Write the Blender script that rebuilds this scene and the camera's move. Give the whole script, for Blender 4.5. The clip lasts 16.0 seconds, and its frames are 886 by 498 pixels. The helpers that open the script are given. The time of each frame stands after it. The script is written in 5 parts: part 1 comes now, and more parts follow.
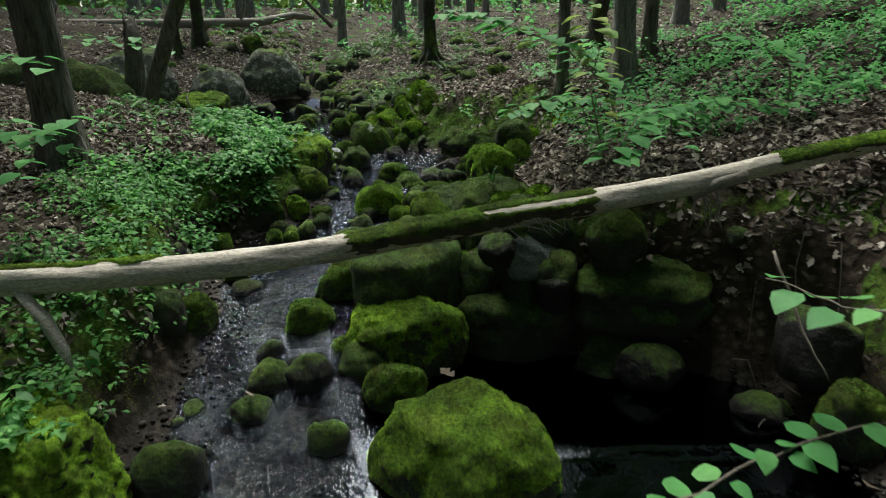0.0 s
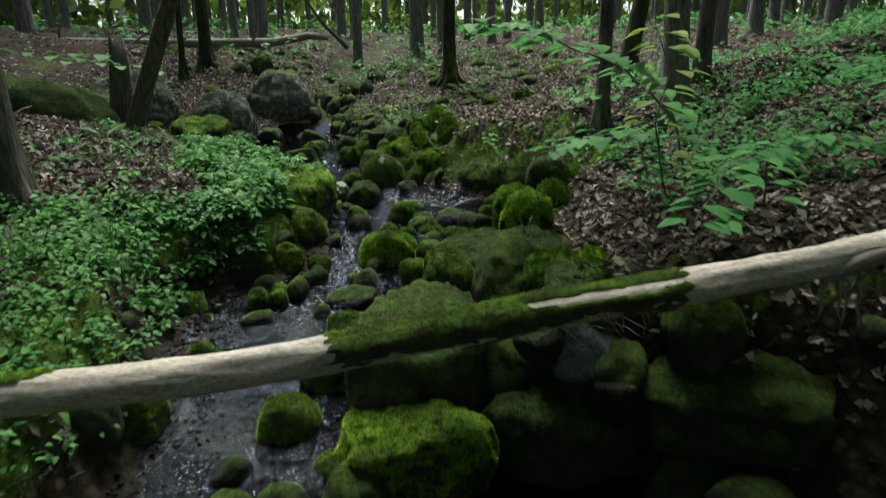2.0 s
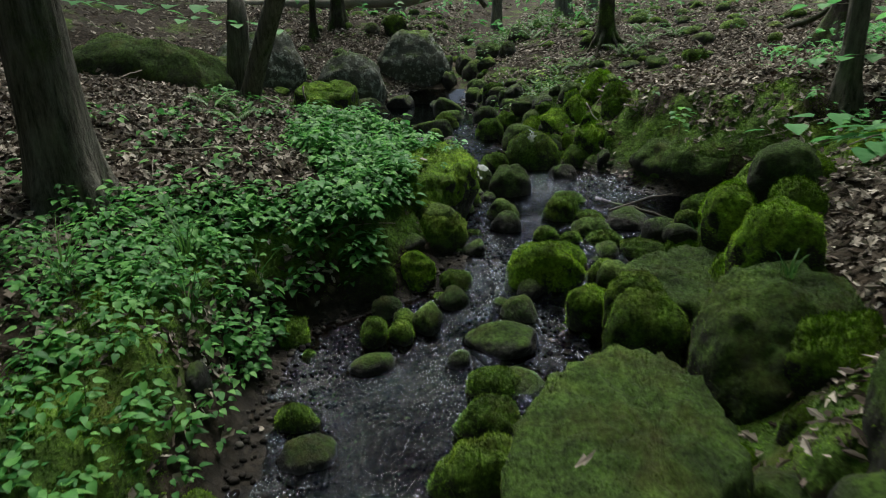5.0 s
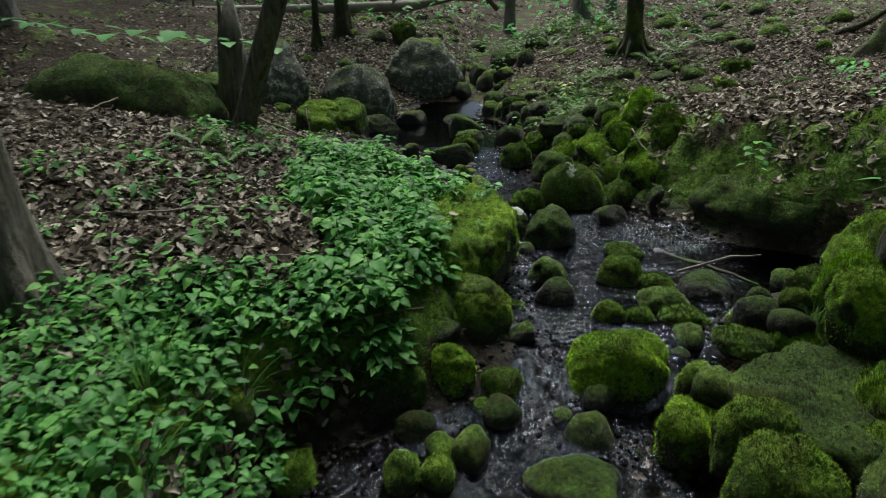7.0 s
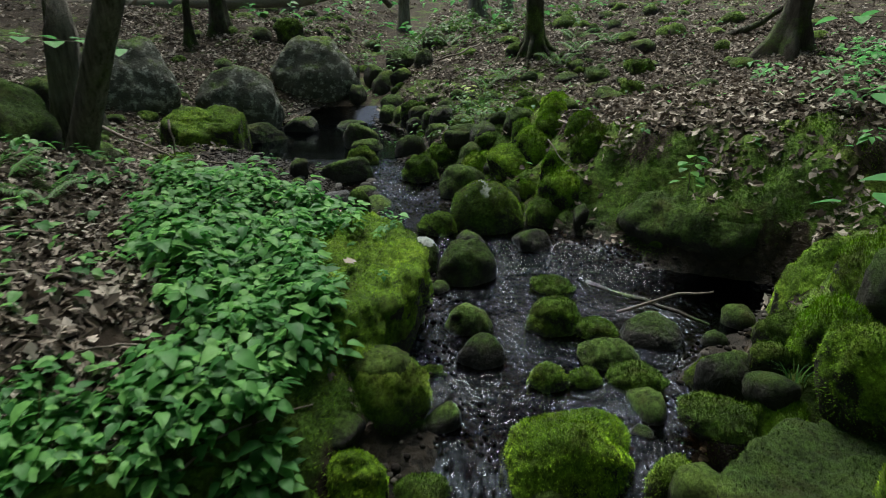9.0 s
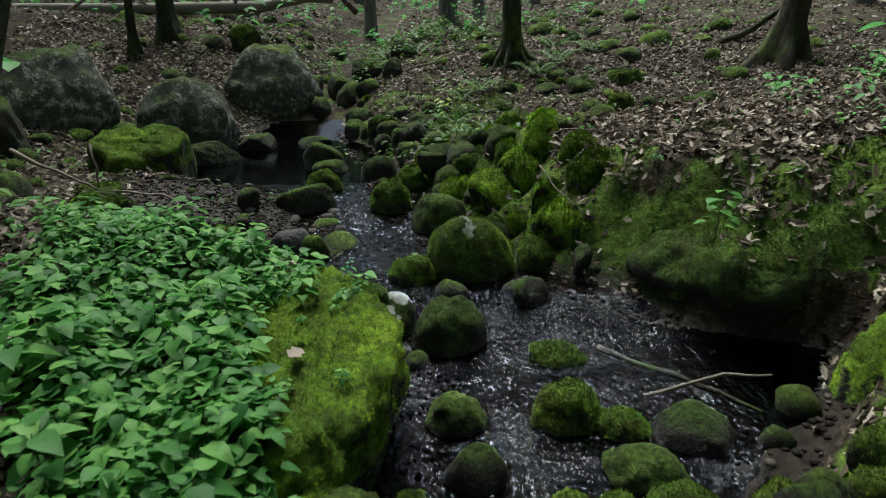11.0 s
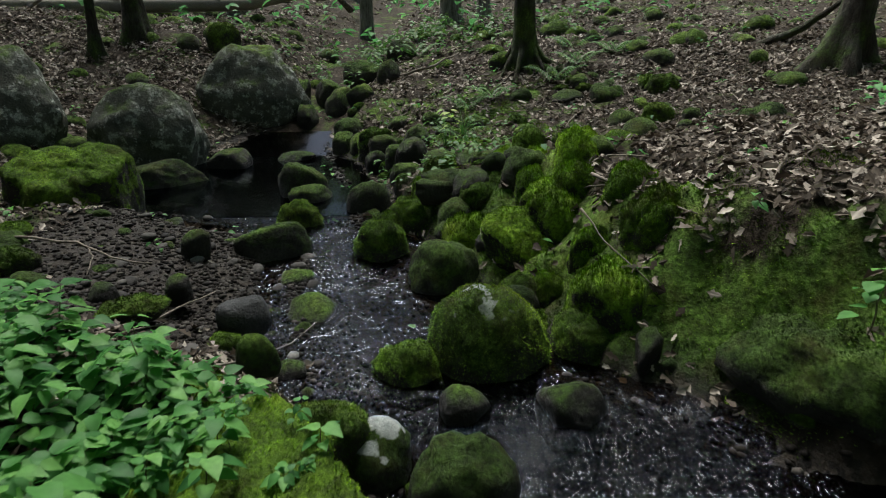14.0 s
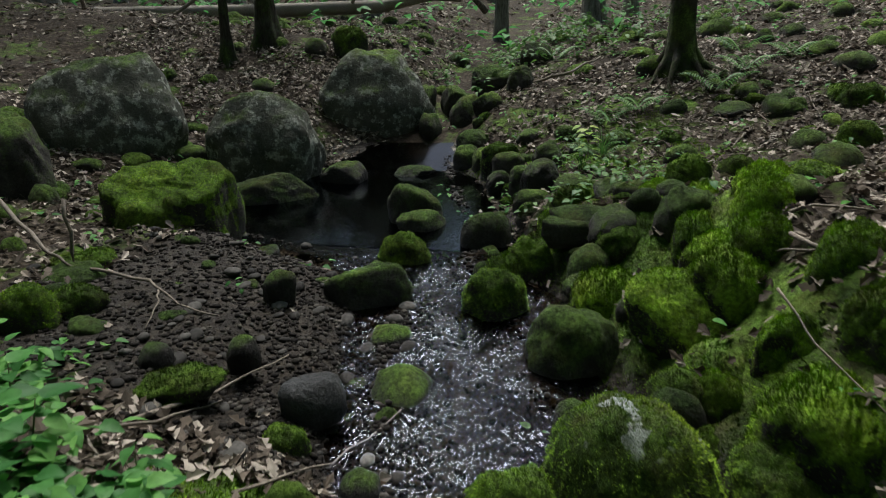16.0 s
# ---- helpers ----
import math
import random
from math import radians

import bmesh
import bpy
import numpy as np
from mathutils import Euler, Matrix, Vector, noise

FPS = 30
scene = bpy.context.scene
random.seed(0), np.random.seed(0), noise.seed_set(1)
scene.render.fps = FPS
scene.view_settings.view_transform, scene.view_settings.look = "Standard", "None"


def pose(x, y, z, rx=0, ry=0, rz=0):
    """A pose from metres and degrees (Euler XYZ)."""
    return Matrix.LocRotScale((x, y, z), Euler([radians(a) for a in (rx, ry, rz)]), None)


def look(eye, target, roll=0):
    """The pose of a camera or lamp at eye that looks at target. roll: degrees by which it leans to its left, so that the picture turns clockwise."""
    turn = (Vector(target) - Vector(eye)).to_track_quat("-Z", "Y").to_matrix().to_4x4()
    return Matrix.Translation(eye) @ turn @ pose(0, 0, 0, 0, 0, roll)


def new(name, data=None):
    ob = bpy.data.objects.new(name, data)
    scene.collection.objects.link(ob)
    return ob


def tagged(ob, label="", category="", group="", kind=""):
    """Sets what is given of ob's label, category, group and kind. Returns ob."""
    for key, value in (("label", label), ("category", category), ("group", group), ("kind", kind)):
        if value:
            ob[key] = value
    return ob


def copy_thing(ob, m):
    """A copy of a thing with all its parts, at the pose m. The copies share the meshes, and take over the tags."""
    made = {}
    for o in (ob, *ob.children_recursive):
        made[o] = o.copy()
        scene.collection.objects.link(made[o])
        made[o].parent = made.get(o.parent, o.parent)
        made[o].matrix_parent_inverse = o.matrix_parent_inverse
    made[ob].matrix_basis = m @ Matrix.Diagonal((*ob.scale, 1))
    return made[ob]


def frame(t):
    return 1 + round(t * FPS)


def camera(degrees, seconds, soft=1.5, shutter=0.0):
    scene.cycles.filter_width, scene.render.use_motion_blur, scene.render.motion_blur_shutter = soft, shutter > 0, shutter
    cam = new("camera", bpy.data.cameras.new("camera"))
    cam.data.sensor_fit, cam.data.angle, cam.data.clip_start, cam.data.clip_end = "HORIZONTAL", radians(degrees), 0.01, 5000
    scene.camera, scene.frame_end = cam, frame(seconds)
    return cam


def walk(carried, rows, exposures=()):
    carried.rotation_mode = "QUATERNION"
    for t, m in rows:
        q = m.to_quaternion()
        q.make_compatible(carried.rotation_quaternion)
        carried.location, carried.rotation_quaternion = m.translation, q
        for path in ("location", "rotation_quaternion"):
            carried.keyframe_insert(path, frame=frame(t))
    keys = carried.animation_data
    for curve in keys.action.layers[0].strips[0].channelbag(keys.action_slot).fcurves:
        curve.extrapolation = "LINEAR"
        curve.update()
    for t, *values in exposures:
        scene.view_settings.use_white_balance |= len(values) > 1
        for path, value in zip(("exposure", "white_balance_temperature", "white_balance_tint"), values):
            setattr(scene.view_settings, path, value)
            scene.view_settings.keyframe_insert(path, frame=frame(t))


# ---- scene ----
import functools
import itertools

cam = camera(70.4, 16.0, 1.0, 0.5)
PATH = [
    (0, (0.068, -0.093, 1.453), (0.054, 1.809, 0.833), -1.1),
    (0.5, (0.05, 0.248, 1.466), (-0.001, 2.148, 0.846), -0.9),
    (1, (0.039, 0.618, 1.464), (-0.023, 2.519, 0.846), -0.9),
    (1.5, (0.035, 0.986, 1.451), (-0.027, 2.887, 0.834), -0.8),
    (2, (0.013, 1.303, 1.437), (-0.05, 3.224, 0.881), -0.7),
    (2.5, (-0.045, 1.601, 1.42), (-0.117, 3.552, 0.989), -0.7),
    (3, (-0.13, 1.885, 1.406), (-0.212, 3.835, 0.967), -0.7),
    (3.5, (-0.229, 2.163, 1.404), (-0.321, 4.076, 0.827), -0.7),
    (4, (-0.331, 2.458, 1.408), (-0.467, 4.341, 0.75), -0.8),
    (4.5, (-0.415, 2.765, 1.342), (-0.765, 4.623, 0.691), -1.1),
    (4.7, (-0.444, 2.873, 1.329), (-0.867, 4.717, 0.68), -1.1),
    (6.8, (-0.971, 4.079, 1.53), (-1.449, 5.908, 0.878), -2.0),
    (7, (-1.005, 4.183, 1.542), (-1.46, 6.018, 0.888), -1.9),
    (7.5, (-1.075, 4.425, 1.553), (-1.432, 6.279, 0.895), -1.7),
    (8, (-1.143, 4.686, 1.543), (-1.417, 6.554, 0.883), -1.6),
    (8.5, (-1.171, 4.954, 1.529), (-1.387, 6.829, 0.867), -1.5),
    (9, (-1.183, 5.214, 1.54), (-1.336, 7.094, 0.873), -1.5),
    (9.2, (-1.187, 5.321, 1.533), (-1.314, 7.203, 0.869), -1.6),
    (11.3, (-1.297, 6.409, 1.54), (-1.358, 8.3, 0.892), -1.5),
    (11.5, (-1.294, 6.507, 1.536), (-1.354, 8.399, 0.889), -1.5),
    (12, (-1.313, 6.757, 1.518), (-1.369, 8.65, 0.875), -1.4),
    (12.5, (-1.332, 7.009, 1.519), (-1.389, 8.901, 0.875), -1.4),
    (13, (-1.357, 7.266, 1.51), (-1.416, 9.159, 0.867), -1.4),
    (13.5, (-1.373, 7.528, 1.511), (-1.434, 9.42, 0.866), -1.4),
    (14, (-1.37, 7.791, 1.504), (-1.433, 9.683, 0.859), -1.4),
    (14.5, (-1.37, 8.052, 1.503), (-1.46, 9.943, 0.858), -1.5),
    (15, (-1.36, 8.326, 1.5), (-1.581, 10.207, 0.859), -1.7),
    (15.5, (-1.379, 8.595, 1.501), (-1.775, 10.449, 0.865), -2.0),
    (16, (-1.434, 8.837, 1.542), (-1.89, 10.679, 0.908), -2.0),
]
walk(cam, [(t, look(eye, target, roll)) for t, eye, target, roll in PATH], [(0, 1.5, 6250, 7), (4, 1.25, 6250, 7), (8, 1.35, 6250, 7), (12, 1.24, 6200, 8), (16, 1.18, 6200, 11)])

# ---- sky and sun ----
world = bpy.data.worlds.new("forest_sky")
scene.world = world
world.use_nodes = True
wn = world.node_tree
sky = wn.nodes.new("ShaderNodeTexSky")
sky.sky_type, sky.sun_disc = "NISHITA", False
sky.sun_elevation, sky.sun_rotation = radians(61), radians(-15)
sky.air_density, sky.dust_density = 1.0, 3.0
wn.links.new(sky.outputs["Color"], wn.nodes["Background"].inputs["Color"])
wn.nodes["Background"].inputs["Strength"].default_value = 0.075
sun = new("sun", bpy.data.lights.new("sun", "SUN"))
sun.data.energy, sun.data.angle, sun.data.color = 5.0, radians(38), (1.0, 0.97, 0.87)
sun.matrix_world = look((0, 0, 0), (0.125, -0.468, -0.875))

U3 = Vector((0, 0, 1))

# ---- lie of the land: stations along the stream, upstream is +y ----
STATION_Y = [-6, 2, 3.5, 4.3, 4.8, 5.3, 6.0, 6.8, 7.5, 7.9, 8.5, 9.2, 9.9, 10.2, 10.6, 11.2, 12.0, 12.9, 13.4, 14.2, 15.5, 17.0, 18.3, 20.0, 25.0, 40.0, 70.0]
EDGE_L = [-2.1, -2.1, -2.05, -1.95, -1.95, -2.1, -2.3, -2.45, -1.65, -1.5, -1.6, -1.7, -1.7, -1.75, -2.1, -2.35, -2.6, -2.75, -3.2, -5.3, -5.4, -5.3, -4.3, -4.0, -4.0, -4.0, -4.0]
EDGE_R = [3.0, 2.6, 2.7, 2.6, 1.9, -0.5, -0.7, -0.75, -1.0, -0.5, -0.1, 0.6, 1.0, 0.1, -0.4, -1.2, -1.7, -1.95, -2.35, -2.4, -2.9, -3.3, -3.6, -3.5, -3.5, -3.5, -3.5]
LEVEL = [-1.4, -1.3, -1.22, -1.05, -0.9, -0.82, -0.74, -0.68, -0.62, -0.46, -0.43, -0.42, -0.41, -0.40, -0.32, -0.29, -0.27, -0.2, -0.16, -0.15, -0.15, -0.15, 0.15, 0.55, 1.4, 3.3, 4.6]
BANK_L = [1.2, 1.2, 1.1, 0.98, 0.9, 0.85, 0.85, 0.8, 0.72, 0.6, 0.55, 0.55, 0.6, 0.58, 0.36, 0.28, 0.26, 0.2, 0.15, 0.35, 0.75, 0.7, 0.55, 1.0, 0.5, 0.2, 0.0]
RUN_L = [0.9, 0.9, 0.8, 0.6, 0.6, 0.6, 0.6, 0.55, 0.6, 0.6, 0.5, 0.5, 0.5, 0.5, 0.6, 0.6, 0.6, 0.6, 1.2, 2.8, 2.6, 2.2, 1.8, 1.5, 2.0, 2.0, 2.0]
RISE_L = [0.12, 0.12, 0.12, 0.12, 0.14, 0.16, 0.17, 0.18, 0.19, 0.19, 0.19, 0.19, 0.18, 0.16, 0.1, 0.08, 0.09, 0.1, 0.1, 0.22, 0.28, 0.28, 0.2, 0.13, 0.08, 0.03, 0.0]
BANK_R = [1.3, 1.3, 1.3, 1.15, 1.05, 0.95, 0.92, 0.8, 0.6, 0.5, 0.55, 0.6, 0.6, 0.7, 0.95, 0.95, 0.8, 0.8, 0.55, 0.42, 0.3, 0.25, 0.5, 0.6, 0.4, 0.1, 0.0]
RUN_R = [1.0, 1.0, 0.9, 0.6, 0.6, 1.4, 1.6, 1.6, 1.6, 1.2, 0.8, 0.5, 0.35, 0.5, 1.4, 1.75, 1.7, 1.6, 1.2, 0.9, 0.9, 0.5, 0.9, 1.5, 2.0, 2.0, 2.0]
RISE_R = [0.14, 0.14, 0.15, 0.16, 0.17, 0.17, 0.18, 0.2, 0.22, 0.25, 0.27, 0.27, 0.27, 0.27, 0.25, 0.22, 0.17, 0.13, 0.12, 0.1, 0.09, 0.14, 0.11, 0.07, 0.05, 0.03, 0.0]


def table(values):
    """The stations' values every 5 cm along the stream."""
    return np.interp(np.arange(-6, 70.2, 0.05), STATION_Y, values).tolist()


EDGE_L, EDGE_R, LEVEL = table(EDGE_L), table(EDGE_R), table(LEVEL)
BANK_L, RUN_L, RISE_L = table(BANK_L), table(RUN_L), table(RISE_L)
BANK_R, RUN_R, RISE_R = table(BANK_R), table(RUN_R), table(RISE_R)


def at_station(values, y):
    k = min(1519.0, max(0.0, (y + 6) * 20))
    i = int(k)
    return values[i] + (values[i + 1] - values[i]) * (k - i)


def water_z(y):
    return at_station(LEVEL, y)


def ease(k):
    k = min(1.0, max(0.0, k))
    return k * k * (3 - 2 * k)


def base_z(x, y):
    """Height of the land without its small bumps."""
    left, right, level = at_station(EDGE_L, y), at_station(EDGE_R, y), water_z(y)
    if x < left:
        d, run = left - x, at_station(RUN_L, y)
        far = max(0.0, d - run)
        return level + at_station(BANK_L, y) * ease(d / run) + at_station(RISE_L, y) * min(far, 9.0) + 0.02 * max(0.0, far - 9.0)
    if x > right:
        d, run = x - right, at_station(RUN_R, y)
        far = max(0.0, d - run)
        return level + at_station(BANK_R, y) * ease(d / run) + at_station(RISE_R, y) * min(far, 9.0) + 0.02 * max(0.0, far - 9.0)
    inner = min(x - left, right - x)
    return level - 0.22 * ease(inner / 0.45) * ease((19.5 - y) / 2.5)


def pool_drop(x, y):
    """How far the lower pool lies below the running water beside it."""
    return max(0.0, water_z(y) + 1.2) * ease((x + 0.75) / 0.5) * ease((5.3 - y) / 0.3)


def surface_z(x, y):
    return water_z(y) - pool_drop(x, y)


def moss_amount(x, y):
    """How mossy the ground is: near the water, and on a few banks."""
    left, right = at_station(EDGE_L, y), at_station(EDGE_R, y)
    d = max(left - x, x - right)
    m = 0.72 - 0.36 * max(0.0, d - 0.8) if x > right else 0.75 - 0.7 * max(0.0, d - 0.5)
    m -= 0.5 * ease((0.55 - d) / 0.4)
    if 10.7 < y < 14.2 and x < left:
        m = 0.0
    if x < -4.6 and 11.5 < y < 17.5:
        m = 0.38
    if 4.2 < y < 5.7 and x > right - 0.2 and d < 0.9:
        m = 0.2
    if y > 17.5:
        m = 0.36
    if 13.5 < y < 18 and x > right:
        m = 0.52 - 0.1 * max(0.0, d - 2.5)
    return min(1.0, max(0.12, m))


def land_z(x, y):
    """Height of the land with its bumps."""
    left, right = at_station(EDGE_L, y), at_station(EDGE_R, y)
    z = base_z(x, y)
    if left < x < right:
        z -= pool_drop(x, y)
    out = max(left - x, x - right)
    z -= 0.13 * ease(out / 0.25) * ease((1.5 - out) / 0.8) * ease((18 - y) / 2)
    k = 0.35 + 0.65 * ease(out / 1.2)
    far = 1 + 3 * ease((abs(x) + max(0, y - 18) - 6) / 25)
    m = moss_amount(x, y) * ease(out / 0.5) * ease((18 - y) / 2)
    z += m * (0.09 * noise.noise((x * 4.2, y * 4.2, 11.0)) + 0.03 * abs(noise.noise((x * 8.5, y * 8.5, 2.0))))
    if x > right:
        z += m * (0.3 * abs(noise.noise((x * 2.9, y * 2.9, 5.0))) + 0.1 * abs(noise.noise((x * 6.5, y * 6.5, 6.0))) - 0.1)
    z -= 0.42 * math.exp(-((x - 0.4) / 0.7) ** 2 - ((y - 6.35) / 0.9) ** 2)
    z -= 0.36 * math.exp(-((x - 0.2) / 0.65) ** 2 - ((y - 7.5) / 0.55) ** 2)
    z += k * far * 0.09 * noise.noise((x * 0.9, y * 0.9, 3.1)) + k * 0.05 * noise.noise((x * 2.6, y * 2.6, 7.7)) + 0.022 * noise.noise((x * 7.5, y * 7.5, 1.3))
    return z


# ---- materials ----
class Nodes:
    """A small hand for writing node materials."""

    def __init__(self, name):
        self.mat = bpy.data.materials.new(name)
        self.mat.use_nodes = True
        self.tree = self.mat.node_tree
        self.bsdf = self.tree.nodes["Principled BSDF"]
        self.out = self.tree.nodes["Material Output"]
        self.coord = self.tree.nodes.new("ShaderNodeNewGeometry").outputs["Position"]

    def node(self, kind):
        return self.tree.nodes.new("ShaderNode" + kind)

    def put(self, socket, value):
        if isinstance(value, bpy.types.NodeSocket):
            self.tree.links.new(value, socket)
        else:
            socket.default_value = value

    def noise(self, scale, detail=4.0, rough=0.6, vector=None, stretch=None):
        v = vector or self.coord
        if stretch:
            m = self.node("Mapping")
            self.put(m.inputs["Vector"], v)
            m.inputs["Scale"].default_value = stretch
            v = m.outputs["Vector"]
        n = self.node("TexNoise")
        self.put(n.inputs["Vector"], v)
        n.inputs["Scale"].default_value, n.inputs["Detail"].default_value, n.inputs["Roughness"].default_value = scale, detail, rough
        return n.outputs["Fac"]

    def cells(self, scale, feature="F1", out="Distance", vector=None):
        n = self.node("TexVoronoi")
        n.feature = feature
        self.put(n.inputs["Vector"], vector or self.coord)
        n.inputs["Scale"].default_value = scale
        return n.outputs[out]

    def ramp(self, fac, stops):
        n = self.node("ValToRGB")
        e = n.color_ramp.elements
        while len(e) < len(stops):
            e.new(0.5)
        for el, (at, col) in zip(e, stops):
            el.position = at
            el.color = (*col, 1) if not isinstance(col, (int, float)) else (col, col, col, 1)
        self.put(n.inputs["Fac"], fac)
        return n.outputs["Color"]

    def mix(self, fac, a, b, blend="MIX"):
        n = self.node("Mix")
        n.data_type, n.blend_type = "RGBA", blend
        self.put(n.inputs[0], fac)
        for s, v in ((n.inputs[6], a), (n.inputs[7], b)):
            self.put(s, (*v, 1) if isinstance(v, tuple) else v)
        return n.outputs[2]

    def math(self, op, a, b=0.0, clamp=False):
        n = self.node("Math")
        n.operation, n.use_clamp = op, clamp
        self.put(n.inputs[0], a)
        self.put(n.inputs[1], b)
        return n.outputs[0]

    def bump(self, height, strength, distance, normal=None):
        n = self.node("Bump")
        n.inputs["Strength"].default_value, n.inputs["Distance"].default_value = strength, distance
        self.put(n.inputs["Height"], height)
        if normal:
            self.put(n.inputs["Normal"], normal)
        return n.outputs["Normal"]

    def up(self):
        """1 where the surface faces up."""
        s = self.node("SeparateXYZ")
        self.put(s.inputs[0], self.node("NewGeometry").outputs["Normal"])
        return s.outputs["Z"]

    def island(self):
        return self.node("NewGeometry").outputs["Random Per Island"]

    def each(self):
        return self.node("ObjectInfo").outputs["Random"]

    def attr(self, name):
        n = self.node("Attribute")
        n.attribute_name = name
        return n.outputs["Fac"]

    def set(self, color=None, rough=None, normal=None, spec=None):
        for key, v in (("Base Color", color), ("Roughness", rough), ("Normal", normal), ("Specular IOR Level", spec)):
            if v is not None:
                self.put(self.bsdf.inputs[key], (*v, 1) if isinstance(v, tuple) else v)
        return self.mat


def moss_color(n, bright=1.0):
    a = n.ramp(n.noise(2.2, 5), [(0.3, (0.032 * bright, 0.066 * bright, 0.016)), (0.55, (0.082 * bright, 0.155 * bright, 0.032)), (0.75, (0.16 * bright, 0.25 * bright, 0.055))])
    b = n.ramp(n.noise(38, 4, 0.7), [(0.3, (0.3, 0.3, 0.25)), (0.65, (1.3, 1.3, 1.1))])
    d = n.ramp(n.noise(9, 4, 0.7), [(0.32, (0.45, 0.42, 0.4)), (0.62, (1.15, 1.15, 1.1))])
    c = n.mix(1.0, n.mix(1.0, a, b, "MULTIPLY"), d, "MULTIPLY")
    c = n.mix(1.0, c, n.ramp(n.each(), [(0.0, (0.6, 0.62, 0.6)), (1.0, (1.3, 1.25, 1.1))]), "MULTIPLY")
    brown = n.ramp(n.noise(3.1, 5, 0.65), [(0.5, 0.0), (0.72, 0.5)])
    return n.mix(brown, c, (0.085, 0.07, 0.016))


def rock_material(name, stone_dark, stone_light, moss_from, moss_to, lichen=0.0, rough=0.8, bright=1.0, spots=False, cap=False):
    """Stone whose upper faces carry moss; the lower faces stay bare."""
    n = Nodes(name)
    stone = n.ramp(n.noise(4.5, 8, 0.65), [(0.3, stone_dark), (0.7, stone_light)])
    stone = n.mix(n.ramp(n.noise(55, 3), [(0.45, 0.0), (0.7, 0.5)]), stone, tuple(0.45 * c for c in stone_dark))
    if lichen:
        crust = n.ramp(n.noise(6.5, 6, 0.7), [(0.60 - 0.1 * lichen, 0.0), (0.66 - 0.08 * lichen, 0.85)])
        stone = n.mix(crust, stone, n.ramp(n.noise(30, 4), [(0.35, (0.16, 0.18, 0.15)), (0.7, (0.52, 0.55, 0.48))]))
    height = n.math("ADD", n.up(), n.math("MULTIPLY", n.math("SUBTRACT", n.noise(5, 6, 0.7), 0.5), 1.5))
    moss = n.ramp(height, [(moss_from, 0.0), (moss_to, 1.0)])
    color = n.mix(moss, stone, moss_color(n, bright))
    if spots:
        high = n.math("MULTIPLY", n.ramp(n.noise(7.5, 3, 0.5), [(0.59, 0.0), (0.62, 1.0)]), n.ramp(n.up(), [(0.55, 0.0), (0.75, 1.0)]))
        color = n.mix(high, color, (0.42, 0.47, 0.43))
    if cap:
        top = n.ramp(n.math("ADD", n.up(), n.math("MULTIPLY", n.math("SUBTRACT", n.noise(7, 4), 0.5), 0.7)), [(0.62, 0.0), (0.68, 1.0)])
        color = n.mix(top, color, n.ramp(n.noise(30, 5), [(0.35, (0.36, 0.4, 0.38)), (0.65, (0.6, 0.64, 0.61))]))
    fuzz = n.math("MULTIPLY", n.noise(140, 3, 0.8), moss)
    grit = n.math("ADD", n.noise(18, 8, 0.7), n.math("MULTIPLY", fuzz, 0.7))
    roughness = n.mix(moss, (rough, rough, rough), (0.97, 0.97, 0.97))
    return n.set(color, roughness, n.bump(grit, 1.0, 0.045), 0.25)


STONE_D, STONE_L = (0.012, 0.013, 0.011), (0.062, 0.058, 0.049)
rock_mats = {
    "m": rock_material("mossy_stone", STONE_D, STONE_L, -0.1, 0.35, bright=1.45),
    "b": rock_material("bright_moss_stone", STONE_D, STONE_L, -0.3, 0.15, bright=2.15),
    "o": rock_material("olive_moss_stone", STONE_D, STONE_L, -0.05, 0.45, bright=0.9),
    "y": rock_material("yellow_moss_bank", STONE_D, STONE_L, -0.35, 0.0, bright=2.7),
    "p": rock_material("part_mossy_stone", (0.016, 0.0155, 0.014), (0.07, 0.066, 0.058), 0.15, 0.7),
    "d": rock_material("wet_dark_stone", (0.006, 0.0056, 0.005), (0.02, 0.019, 0.0165), 0.4, 0.95, rough=0.5),
    "g": rock_material("pale_capped_stone", STONE_D, STONE_L, -0.2, 0.3, cap=True),
    "q": rock_material("blue_grey_stone", (0.045, 0.055, 0.052), (0.15, 0.175, 0.165), 0.8, 1.3, rough=0.7),
    "l": rock_material("lichen_boulder_stone", (0.035, 0.039, 0.03), (0.125, 0.132, 0.105), 0.5, 0.95, lichen=0.8, bright=1.1),
    "w": rock_material("white_spotted_stone", STONE_D, STONE_L, -0.1, 0.3, spots=True),
    "s": rock_material("slate_grey_stone", (0.02, 0.021, 0.0225), (0.075, 0.078, 0.082), 1.2, 1.7, rough=0.55),
}


